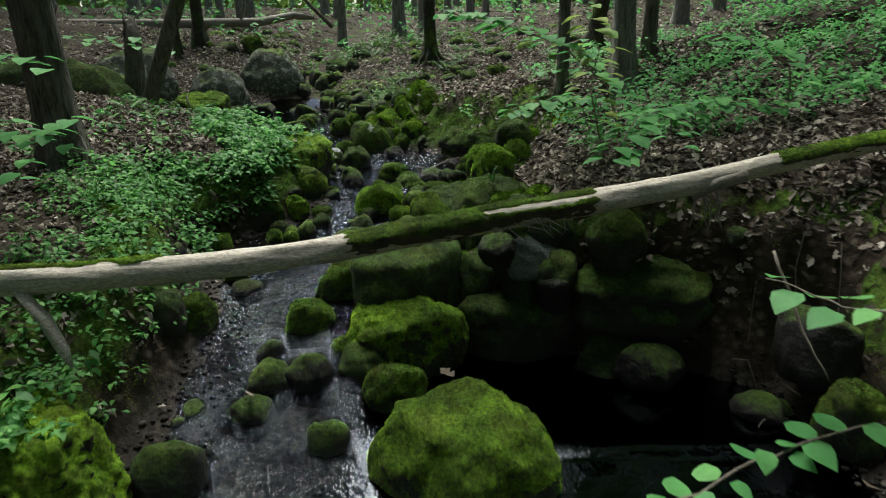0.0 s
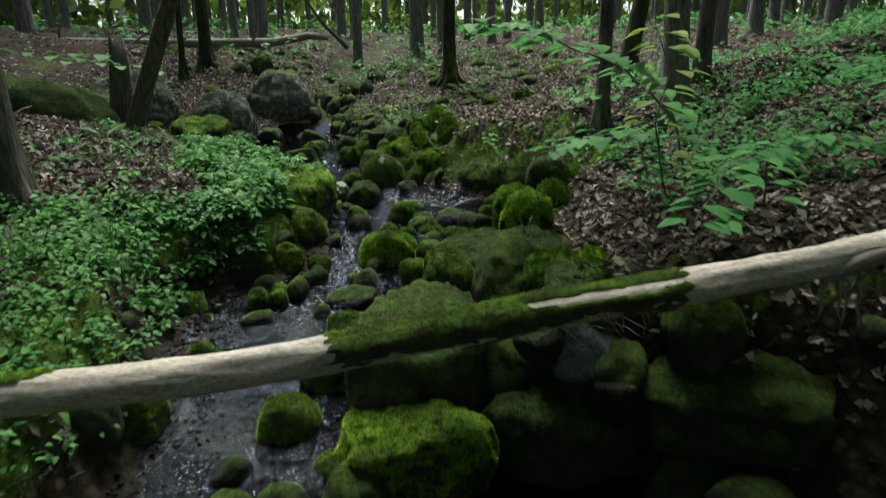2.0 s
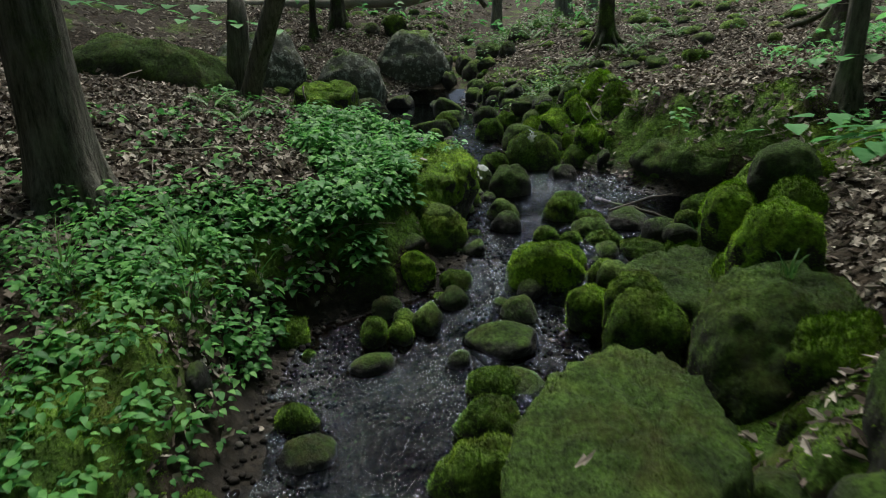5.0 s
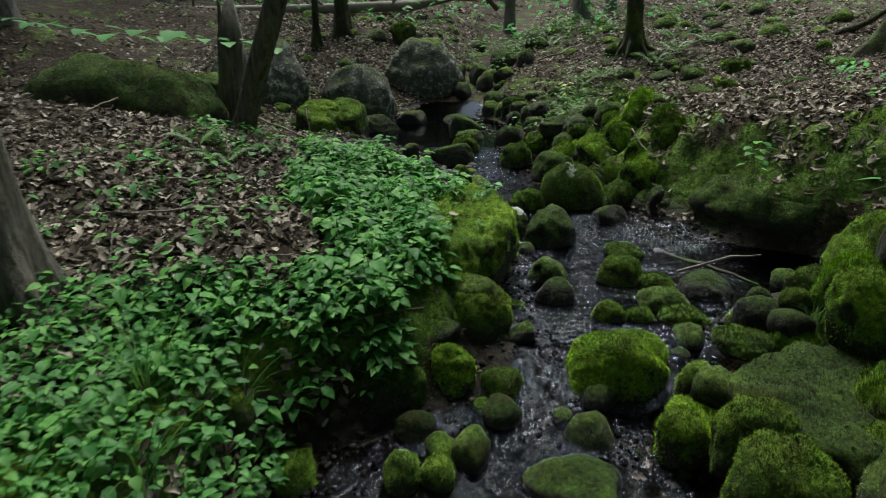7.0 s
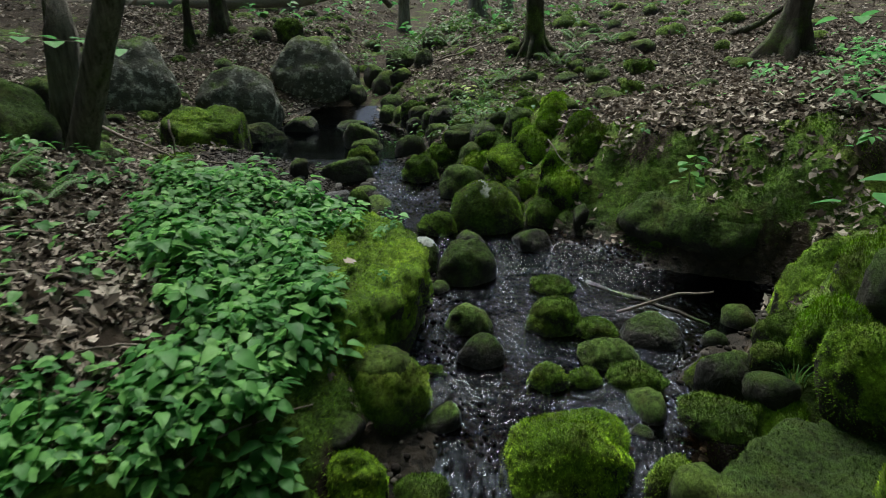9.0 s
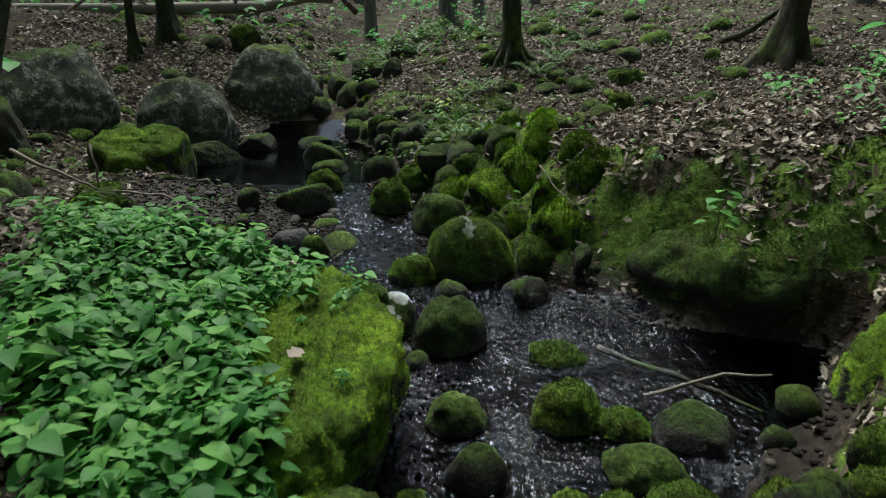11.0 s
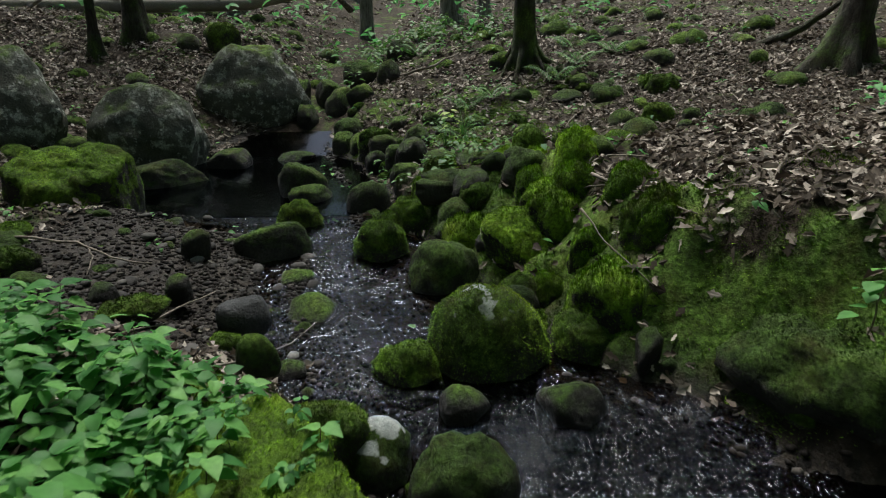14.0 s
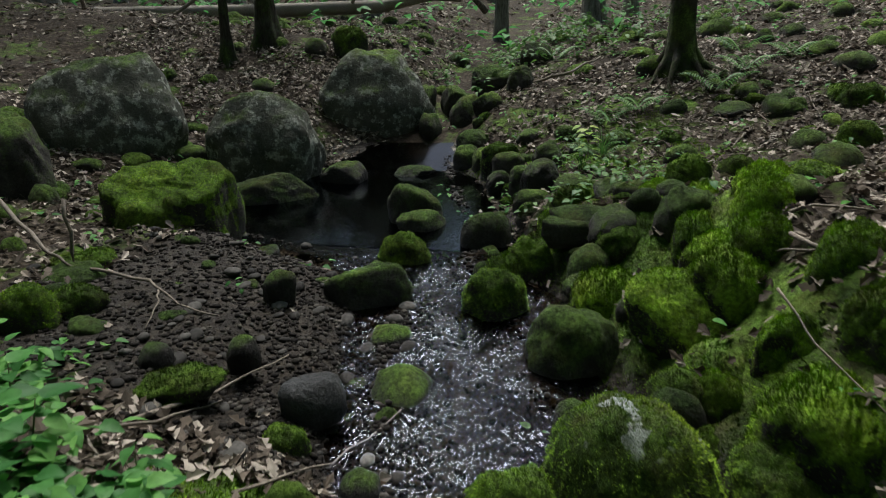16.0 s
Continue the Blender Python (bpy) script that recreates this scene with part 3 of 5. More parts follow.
stone_count = 0
STONE_LABELS = {
    "m": ("rounded stream stone covered in green moss", "stone"),
    "b": ("stone under a thick bright green moss cushion", "stone"),
    "p": ("grey stone with patches of moss on top", "stone"),
    "d": ("bare dark wet stone in the brook", "stone"),
    "g": ("mossy stone with a bare pale grey top", "stone"),
    "l": ("large grey boulder with pale lichen and moss", "boulder"),
    "y": ("thick cushion of yellow-green moss on the bank", "moss"),
    "q": ("angular blue-grey stone", "stone"),
    "w": ("mossy boulder with a few white lichen spots on top", "stone"),
    "s": ("angular slate-grey stone on the gravel", "stone"),
}


def rock(kind, x, y, z, wide, deep_, high, turn=0.0, angular=None, label="", tilt=0.0, name="", fuzz=1.0, flat=0.0, under=0.0, lean=0.0, strata=0.0):
    """A stone whose foot is at height z. wide, deep_: across and along the view from downstream; high: above its foot."""
    global stone_count
    stone_count += 1
    high = min(high, 0.72 * wide) if wide < 0.75 else high
    olive = kind == "m" and (stone_count % 3 == 0 or wide > 0.9)
    if angular is None:
        angular = {"m": 0.55, "b": 0.4, "y": 0.3, "p": 0.8, "d": 0.75, "g": 0.9, "q": 1.0, "l": 0.4, "w": 0.1, "s": 1.0}[kind] * random.Random(stone_count).uniform(0.5, 1.25)
    level = 6 if kind == "y" else 5 if wide > 0.75 else (4 if wide > 0.34 else 3)
    q, faces = rock_points(stone_count + 11, level, angular, flat, strata, 0.2 if kind == "w" else 1.0)
    k = 1 - under * np.clip((0.45 - q[:, 2]) / 0.75, 0, 1)
    q = q * np.stack([k * wide / 2, k * deep_ / 2, np.full(len(k), high)], 1)
    q = q @ np.array(pose(0, 0, 0, tilt, lean, 0).to_3x3()).T
    corner = q[faces]
    cross = np.cross(corner[:, 1] - corner[:, 0], corner[:, 2] - corner[:, 0])
    area = np.linalg.norm(cross, axis=1)
    up = cross / (area[:, None] + 1e-12)
    pts = []
    if kind in "mbwy":
        # cushions of moss swell on the upper faces
        nor = np.zeros_like(q)
        for j in range(3):
            np.add.at(nor, faces[:, j], cross)
        nor /= np.linalg.norm(nor, axis=1)[:, None] + 1e-12
        swell = np.clip(nor[:, 2] + 0.5, 0, 1) * min(1.0, wide / 0.5)
        coarse = 1.4 if kind == "y" else 1.0
        lump = (0.06 if kind == "y" else 0.04) * np.abs(field(q * 7 * coarse + stone_count)) + 0.03 * coarse * np.abs(field(q * 15 * coarse + stone_count)) - 0.012
        q = q + nor * (swell * lump)[:, None]
        corner = q[faces]
        if wide > 0.2 and fuzz and not (olive and wide < 0.9):
            rs = np.random.RandomState(stone_count)
            pick = rs.choice(len(area), int(min(24000, area.sum() / 2 * (6000 if olive else 17000) * fuzz)), p=area / area.sum())
            pick = pick[up[pick, 2] + rs.uniform(-0.5, 0.5, len(pick)) > 0.05]
            u, w = rs.random_sample((2, len(pick), 1))
            u, w = np.where(u + w > 1, 1 - u, u), np.where(u + w > 1, 1 - w, w)
            tri = corner[pick]
            pts, nor = tri[:, 0] + (tri[:, 1] - tri[:, 0]) * u + (tri[:, 2] - tri[:, 0]) * w, up[pick]
    text, cat = STONE_LABELS[kind]
    ob = link(name or ("boulder" if wide > 0.75 else "stone"), solid("stone", q, faces), rock_mats["o" if olive else kind])
    ob.matrix_world = pose(x, y, z, 0, 0, turn)
    tagged(ob, label or text, "boulder" if wide > 0.75 else cat, "stones of the brook")
    if len(pts) > 50:
        tagged(blades("moss", pts, nor, 0.01, {"b": M_MOSS_BRIGHT, "y": M_MOSS_YELLOW}.get(kind, M_MOSS_DARK if olive else M_MOSS), ob, stone_count), kind="stuff")
    return ob


rock("b", 0.14, 3.46, -1.29, 1.34, 1.1, 0.58, -1, 0.1, flat=0.85)
rock("m", -1.16, 5.00, -0.93, 0.45, 0.36, 0.28, 13)
rock("b", -0.28, 4.75, -0.98, 1.05, 0.62, 0.4, 12, 0.6, "sloping slab under bright moss beside the pool", name="slab", flat=0.6, lean=-13, tilt=10)
rock("m", 0.72, 5.05, -1.0, 1.15, 0.6, 0.36, 4, 0.6, "low mossy slab at the edge of the dark pool", name="slab", flat=0.5)
rock("m", -0.72, 4.67, -1.03, 0.42, 0.33, 0.17, 9)
rock("m", -0.64, 4.45, -1.09, 0.41, 0.33, 0.27, 9)
rock("m", -0.36, 4.21, -1.15, 0.51, 0.41, 0.29, 6)
rock("p", -1.34, 4.29, -1.12, 0.37, 0.30, 0.32, 18)
rock("d", -1.03, 4.33, -1.11, 0.41, 0.33, 0.40, 14)
rock("d", -1.41, 4.60, -1.02, 0.25, 0.20, 0.22, 17)
rock("p", -1.42, 3.99, -1.18, 0.38, 0.30, 0.17, 20)
rock("p", -1.74, 3.32, -1.27, 0.48, 0.38, 0.34, 27)
rock("p", -0.78, 3.66, -1.24, 0.31, 0.25, 0.31, 12)
rock("m", -0.96, 5.54, -0.85, 0.52, 0.41, 0.35, 10)
rock("m", 0.36, 5.39, -0.71, 0.63, 0.51, 0.35, -3)
rock("q", 0.8, 5.0, -0.32, 0.56, 0.4, 0.25, 25, 1.0, "angular blue-grey stone wedged under the log")
rock("d", 1.70, 4.47, -1.09, 0.55, 0.44, 0.23, -19)
rock("d", 2.35, 3.98, -1.17, 0.39, 0.31, 0.13, -29)
rock("m", 2.75, 3.56, -1.04, 0.44, 0.35, 0.34, -36)
rock("d", 2.74, 4.01, -0.72, 0.59, 0.47, 0.33, -33)
rock("m", -2.29, 4.62, -0.64, 0.40, 0.32, 0.25, 26)
rock("m", -2.14, 4.93, -0.84, 0.39, 0.31, 0.30, 23)
rock("m", -0.99, 5.99, -0.79, 0.38, 0.30, 0.23, 11)
rock("m", -0.98, 5.66, -0.83, 0.33, 0.27, 0.19, 12)
rock("m", -1.01, 6.36, -0.75, 0.33, 0.26, 0.16, 10)
rock("d", -1.03, 6.86, -0.72, 0.55, 0.44, 0.17, 10)
rock("p", -0.96, 7.25, -0.68, 0.31, 0.25, 0.19, 8)
rock("m", -0.17, 7.06, -0.46, 0.39, 0.31, 0.28, -1)
rock("b", -0.47, 7.21, -0.58, 0.29, 0.23, 0.29, 3)
rock("b", -0.81, 7.83, -0.62, 0.65, 0.52, 0.40, 6)
rock("m", -0.37, 7.59, -0.45, 0.23, 0.18, 0.20, 1)
rock("m", -2.19, 7.38, -0.60, 0.49, 0.39, 0.41, 20)
rock("b", -1.86, 7.61, -0.57, 0.36, 0.29, 0.35, 17)
rock("m", -1.76, 8.07, -0.36, 0.52, 0.41, 0.28, 14)
rock("m", -1.80, 9.53, -0.42, 0.35, 0.28, 0.35, 12)
rock("m", -1.94, 7.15, -0.69, 0.24, 0.19, 0.21, 19)
rock("d", -1.81, 6.47, -0.75, 0.34, 0.27, 0.14, 20)
rock("m", -2.06, 5.84, -0.81, 0.25, 0.20, 0.19, 26)
rock("d", -1.88, 5.61, -0.84, 0.35, 0.28, 0.15, 25)
rock("d", -1.27, 6.58, -0.74, 0.19, 0.16, 0.15, 13)
rock("b", 0.59, 6.91, 0.02, 0.51, 0.45, 0.37, -10)
rock("m", 0.97, 8.32, 0.10, 0.54, 0.43, 0.42, -11)
rock("m", -0.74, 9.14, -0.46, 0.41, 0.32, 0.26, -6)
rock("m", -0.70, 9.82, -0.45, 0.36, 0.29, 0.12, -5)
rock("m", -1.34, 9.13, -0.46, 0.35, 0.28, 0.22, 2)
rock("d", -1.25, 8.67, -0.46, 0.31, 0.25, 0.21, 1)
rock("m", -0.85, 8.43, -0.48, 0.24, 0.19, 0.21, -5)
rock("m", -0.45, 8.72, -0.46, 0.40, 0.32, 0.17, -11)
rock("m", -0.48, 9.06, -0.46, 0.30, 0.24, 0.14, -9)
rock("m", -0.34, 8.49, -0.47, 0.36, 0.29, 0.13, -13)
rock("d", -0.13, 9.01, -0.46, 0.45, 0.36, 0.20, -14)
rock("m", -0.63, 8.48, -0.47, 0.23, 0.19, 0.11, -9)
rock("m", -0.05, 7.98, -0.35, 0.40, 0.32, 0.09, -20)
rock("m", -0.30, 7.48, -0.45, 0.27, 0.21, 0.27, -19)
rock("b", -0.37, 7.41, -0.52, 0.35, 0.28, 0.08, -18)
rock("p", 0.25, 8.93, -0.46, 0.18, 0.14, 0.19, -19)
rock("m", 0.50, 9.22, -0.45, 0.24, 0.20, 0.25, -21)
rock("m", 0.39, 8.41, -0.12, 0.28, 0.22, 0.17, -24)
rock("m", 0.29, 8.27, -0.17, 0.21, 0.17, 0.11, -24)
rock("p", 0.20, 8.02, -0.21, 0.27, 0.21, 0.11, -24)
rock("d", 0.08, 8.31, -0.34, 0.29, 0.23, 0.20, -20)
rock("b", 0.51, 7.83, -0.06, 0.42, 0.33, 0.40, -30)
rock("m", -1.78, 8.11, -0.28, 0.46, 0.37, 0.23, 11)
rock("d", -1.45, 8.04, -0.49, 0.23, 0.18, 0.23, 5)
rock("w", -1.24, 11.12, -0.4, 0.74, 0.62, 0.54, -1)
rock("m", -1.51, 12.19, -0.28, 0.56, 0.45, 0.36, 2)
rock("m", -2.05, 12.74, -0.26, 0.46, 0.37, 0.39, 7)
rock("m", -0.62, 11.17, -0.27, 0.45, 0.36, 0.22, -10)
rock("d", -0.82, 10.59, -0.38, 0.39, 0.31, 0.21, -8)
rock("m", -1.69, 10.93, -0.34, 0.41, 0.33, 0.23, 5)
rock("d", -1.37, 10.58, -0.38, 0.27, 0.22, 0.27, 1)
rock("m", -1.39, 10.00, -0.45, 0.50, 0.40, 0.38, 1)
rock("g", -1.79, 10.22, -0.4, 0.38, 0.36, 0.27, 8, 0.05, "rounded stone with a pale bare top beside the moss bank")
rock("m", -2.29, 10.27, 0.15, 0.19, 0.15, 0.20, 16)
rock("s", -2.74, 11.33, -0.14, 0.33, 0.24, 0.13, 18, flat=0.6)
rock("m", -2.92, 13.50, -0.20, 0.45, 0.36, 0.27, 14)
rock("p", -2.95, 12.74, -0.20, 0.64, 0.32, 0.26, 16)
rock("p", -3.14, 14.63, -0.18, 0.56, 0.45, 0.43, 13)
rock("p", -2.32, 13.96, -0.18, 0.45, 0.36, 0.42, 8)
rock("m", -1.87, 13.32, -0.14, 0.38, 0.31, 0.26, 5)
rock("m", -1.43, 13.01, -0.04, 0.34, 0.27, 0.22, 1)
rock("m", -1.25, 13.12, 0.14, 0.37, 0.29, 0.20, -1)
rock("p", -1.41, 13.42, 0.19, 0.68, 0.41, 0.17, 1)
rock("m", -0.86, 13.00, 0.35, 0.38, 0.30, 0.25, -5)
rock("m", -0.68, 14.22, 0.33, 0.36, 0.29, 0.26, -5)
rock("m", -0.45, 12.97, 0.55, 0.25, 0.20, 0.18, -8)
rock("m", -1.37, 12.80, -0.07, 0.46, 0.36, 0.13, 0)
rock("p", -1.00, 11.57, -0.22, 0.27, 0.21, 0.25, -4)
rock("m", -1.97, 10.19, -0.20, 0.38, 0.30, 0.17, 11)
rock("d", -1.93, 14.92, 0.14, 0.42, 0.34, 0.28, 4)
rock("p", -3.04, 17.43, 0.06, 0.55, 0.44, 0.29, 9)
rock("m", -2.53, 16.31, 0.06, 0.49, 0.39, 0.29, 7)
rock("d", -4.56, 16.28, -0.18, 0.62, 0.50, 0.28, 19)
rock("p", -5.01, 15.32, -0.18, 1.02, 0.61, 0.32, 24)
rock("b", -0.85, 12.3, -0.05, 0.75, 0.7, 0.33, 0)
rock("b", -0.15, 11.5, -0.08, 1.2, 0.9, 0.28, -10, 0.1)
rock("m", -3.31, 11.11, 0.01, 0.41, 0.28, 0.09, 39)
rock("p", -3.44, 12.37, -0.03, 0.23, 0.18, 0.16, 29)
rock("d", -3.21, 11.50, -0.03, 0.18, 0.15, 0.13, 34)
rock("d", -3.57, 11.28, 0.00, 0.19, 0.15, 0.14, 41)
rock("m", -4.45, 11.72, 0.07, 0.37, 0.30, 0.15, 46)
rock("m", -4.77, 12.05, 0.09, 0.44, 0.35, 0.12, 46)
rock("m", -4.92, 12.30, 0.10, 0.47, 0.38, 0.11, 45)
rock("b", -4.53, 11.46, 0.08, 0.34, 0.27, 0.33, 49)
rock("p", -7.1, 13.75, 0.1, 1.1, 0.9, 0.95, 20)
rock("m", -1.00, 11.68, -0.19, 0.28, 0.23, 0.20, -9)
rock("m", -0.59, 11.23, -0.24, 0.50, 0.40, 0.11, -19)
rock("p", -3.01, 14.38, -0.18, 0.48, 0.39, 0.19, 16)
rock("m", -0.26, 14.53, 0.35, 0.29, 0.23, 0.18, -12)
rock("d", -3.76, 16.79, -0.18, 0.57, 0.45, 0.14, 16)
rock("m", -0.30, 12.87, 0.56, 0.31, 0.25, 0.16, -16)
rock("m", 1.46, 16.97, 0.62, 0.50, 0.40, 0.30, -19)
rock("m", 1.09, 15.76, 0.40, 0.43, 0.35, 0.25, -20)
rock("m", 0.80, 17.01, 0.55, 0.36, 0.29, 0.21, -15)
rock("m", -5.62, 19.60, 1.38, 0.60, 0.48, 0.56, 21)
rock("p", -1.95, 16.12, 0.13, 0.38, 0.31, 0.29, 4)
rock("p", -2.40, 16.03, 0.07, 0.39, 0.31, 0.22, 8)
rock("p", -2.10, 15.20, 0.09, 0.37, 0.30, 0.21, 6)
rock("p", -1.93, 14.91, 0.14, 0.30, 0.24, 0.17, 5)
rock("p", -1.98, 14.53, 0.05, 0.36, 0.29, 0.15, 6)
rock("p", -1.22, 16.56, 0.24, 0.33, 0.26, 0.22, -2)
rock("p", -3.08, 17.13, -0.07, 0.45, 0.36, 0.26, 11)
rock("d", -2.45, 15.59, -0.03, 0.28, 0.22, 0.19, 9)
rock("d", -1.16, 12.39, -0.04, 0.23, 0.18, 0.14, -4)
for x, y, w, h in ((-1.52, 7.6, 0.3, 0.26), (-1.58, 7.0, 0.28, 0.24), (-1.9, 6.75, 0.24, 0.2), (-1.75, 7.0, 0.2, 0.2), (-1.47, 7.35, 0.26, 0.2), (-1.72, 6.8, 0.22, 0.14), (-1.62, 7.85, 0.3, 0.3)):
    rock("m", x, y, -0.68, w, w * 0.85, h, 70 * y, label="small mossy stone beside the fall of the brook", under=0.2)
# the larger stones and slabs
rock("m", -0.25, 5.4, -0.8, 1.05, 1.4, 0.62, -14, 0.7, "broad flat slab with thin moss and bare grey patches", name="slab", flat=0.45, fuzz=0.35)
rock("m", 0.58, 6.5, -0.62, 1.08, 1.05, 0.74, 20, 0.35, fuzz=0.5, label="big rounded boulder under bright green moss")
rock("m", 0.98, 5.35, -0.5, 0.95, 0.8, 0.64, 10, 0.75, "flat stone with moss and dead leaves beside the log", name="slab", flat=0.5, fuzz=0.4)
rock("m", 0.28, 7.35, -0.62, 1.1, 1.05, 0.4, 15, 0.5, "low broad stone under thin olive moss", name="slab", flat=0.5, fuzz=0.4)
rock("m", -0.12, 6.75, -0.55, 0.5, 0.42, 0.36, 0)
rock("m", 1.75, 5.0, -0.92, 1.5, 1.0, 0.66, -6, 0.4, "layered boulder with thin dark moss overhanging the pool", name="ledge_rock", strata=0.05, under=0.35, fuzz=0.4)
rock("d", 1.55, 4.85, -1.3, 0.9, 0.7, 0.42, 4, 0.9, "dark stone under the ledge at the pool", name="ledge_rock")
rock("l", -7.45, 15.75, -0.1, 2.0, 1.4, 1.62, 20, 0.6, "large angular boulder with grey lichen and some moss", under=0.45, flat=0.85)
rock("l", -5.75, 16.35, -0.2, 1.8, 1.2, 1.2, 24, 0.15, "large rounded boulder with lichen face and mossy top", under=0.35, lean=12)
rock("l", -4.93, 18.6, -0.05, 2.05, 1.4, 1.5, 14, 0.35, "large pointed boulder leaning over the upper pool", under=0.5, lean=8, flat=0.85)
rock("b", -5.05, 13.5, -0.25, 1.2, 0.95, 0.8, 22, 1.0, "squared mossy block at the edge of the gravel", under=0.1, name="block_stone", flat=0.55, tilt=9)
rock("m", -6.35, 10.5, 0.25, 2.6, 1.6, 1.2, 20, 0.4, "broad moss-covered boulder among the leaf litter")
rock("m", 0.8, 10.45, -0.42, 1.9, 1.0, 0.6, -4, 0.5, "mossy bank ledge overhanging the dark pool", name="ledge_rock", flat=0.5, under=0.6)
rock("b", 1.2, 9.15, -0.3, 0.95, 0.9, 0.55, 10, 0.3)
rock("y", -2.1, 9.0, -0.38, 1.05, 2.2, 0.56, 3, 0.3, "bank shoulder under thick yellow-green moss beside the brook", name="moss_bank", flat=0.5, under=0.2)
rock("y", -2.38, 3.0, -1.35, 1.0, 1.4, 0.84, 8, 0.3, "bank shoulder under bright moss below the log", name="moss_bank", flat=0.8)
for x, y, w, h in ((-3.95, 18.45, 0.55, 0.4), (-3.4, 18.65, 0.7, 0.5), (-3.0, 18.25, 0.5, 0.32), (-3.7, 19.3, 0.8, 0.5), (-4.3, 19.5, 0.6, 0.4), (-2.6, 18.9, 0.6, 0.4), (-3.2, 20.2, 0.9, 0.5), (-2.5, 20.3, 0.7, 0.45)):
    rock("p", x, y, ground_at(x, y) - 0.06, w, w * 0.7, h, 60 * x, 0.8, "dark stone with some moss in the gully above the pool", under=0.3)
rock("p", -1.42, 13.35, 0.16, 0.75, 0.3, 0.13, 6, 0.8, "long flat stone with moss at its ends", name="slab", flat=0.6)



r = random.Random(23)
for i in range(26):
    x, y = r.uniform(0.45, 2.9), r.uniform(4.85, 5.4)
    w = r.uniform(0.25, 0.6)
    rock(r.choice("mdpdm"), x, y, r.uniform(-1.25, -0.2) + 0.1 * max(0, x - 1), w, w * 0.8, w * r.uniform(0.35, 0.7), r.uniform(0, 360), label="stone of the rough bank above the dark pool", fuzz=0.5, under=0.2)


# smaller stones that fill the banks and the stony rill, a few shapes repeated
r = random.Random(17)
SHAPES = {k: [rock(k, 0, -30, -3, w, w * 0.8, h, 0) for _ in range(5)] for k, w, h in (("m", 0.32, 0.15), ("p", 0.32, 0.15), ("d", 0.32, 0.15), ("b", 0.55, 0.16))}
used = set()


def small_stone(kind, x, y, z, wide, long, high, turn, name="", label=""):
    src = r.choice(SHAPES[kind])
    w0, h0 = (0.55, 0.16) if kind == "b" else (0.32, 0.15)
    m = pose(x, y, z, 0, 0, turn) @ Matrix.Diagonal((wide / w0, long / (0.8 * w0), high / h0, 1))
    if src.name in used:
        ob = copy_thing(src, m)
    else:
        ob = src
        used.add(src.name)
        ob.matrix_world = m
    if name:
        ob.name = name
    return tagged(ob, label)


for i in range(105):
    y = r.uniform(13.2, 18.2)
    right = at_station(EDGE_R, y)
    x = right + 0.1 + (1.8 - right) * r.random() ** 1.4 * (1.0 if y > 14.5 else 0.6)
    w = r.uniform(0.14, 0.42)
    small_stone(r.choice("mmpmd"), x, y, ground_at(x, y) - 0.03, w, w * r.uniform(0.6, 1.0), w * r.uniform(0.3, 0.6), r.uniform(0, 360))
for i in range(72):
    y = r.uniform(3.2, 13.6)
    left, right = at_station(EDGE_L, y), at_station(EDGE_R, y)
    x = left + r.uniform(-0.35, 0.15) if r.random() < 0.4 else right + r.uniform(-0.2, 0.7)
    w = r.uniform(0.1, 0.3)
    small_stone(r.choice("mpddm"), x, y, max(ground_at(x, y), surface_z(x, y)) - 0.04, w, w * r.uniform(0.6, 1.0), w * r.uniform(0.35, 0.65), r.uniform(0, 360))
for i in range(60):
    y = r.choice((r.uniform(5.5, 9.0), r.uniform(10.9, 14.0)))
    x = at_station(EDGE_R, y) + 0.45 + 1.2 * r.random()
    if moss_amount(x, y) > 0.35 and ground_at(x, y) - ground_at(x, y - 0.25) < 0.13:
        w = r.uniform(0.28, 0.6)
        small_stone("b", x, y, ground_at(x, y) - 0.12, w, w * r.uniform(0.6, 1.0), w * r.uniform(0.22, 0.32) + 0.08, r.uniform(0, 360), "moss_mound", "low mound of green moss on the bank")


for i in range(34):
    y = r.uniform(10.9, 13.6)
    x = at_station(EDGE_L, y) - 0.15 - 2.3 * r.random()
    w = r.uniform(0.09, 0.26)
    small_stone(r.choice("mdpd"), x, y, ground_at(x, y) - 0.03, w, w * r.uniform(0.5, 0.9), w * r.uniform(0.2, 0.45), r.uniform(0, 360))


def scattered(name, kind, places, label):
    """Farther stones, half sunk in the floor, as one object."""
    verts, faces = [], []
    for x, y, w in places:
        data = r.choice(SHAPES[kind]).data
        m = pose(x, y, ground_at(x, y) - 0.05, 0, 0, r.uniform(0, 360)) @ Matrix.Diagonal((w / 0.32, w * r.uniform(0.6, 1.0) / 0.26, w * r.uniform(0.3, 0.55) / 0.15, 1))
        base = len(verts)
        verts += [m @ v.co for v in data.vertices]
        faces += [tuple(base + i for i in f.vertices) for f in data.polygons]
    return tagged(sheet(name, verts, faces, rock_mats[kind]), label, "stones", kind="stuff")


left_spots = [(r.uniform(-8.8, -4.7), r.uniform(11.6, 17.2), r.uniform(0.15, 0.5)) for _ in range(80)]
slope_spots = [(x, y, r.uniform(0.15, 0.6)) for x, y in [(r.uniform(-9, 5), r.uniform(16.5, 25)) for _ in range(150)] if x < at_station(EDGE_L, y) or x > at_station(EDGE_R, y) + 1]
scattered("scattered_stones", "m", left_spots[:50] + slope_spots[:70], "mossy stones half sunk in the litter of the slope")
scattered("scattered_stones", "p", left_spots[50:] + slope_spots[70:], "dark stones with some moss sunk in the litter of the slope")

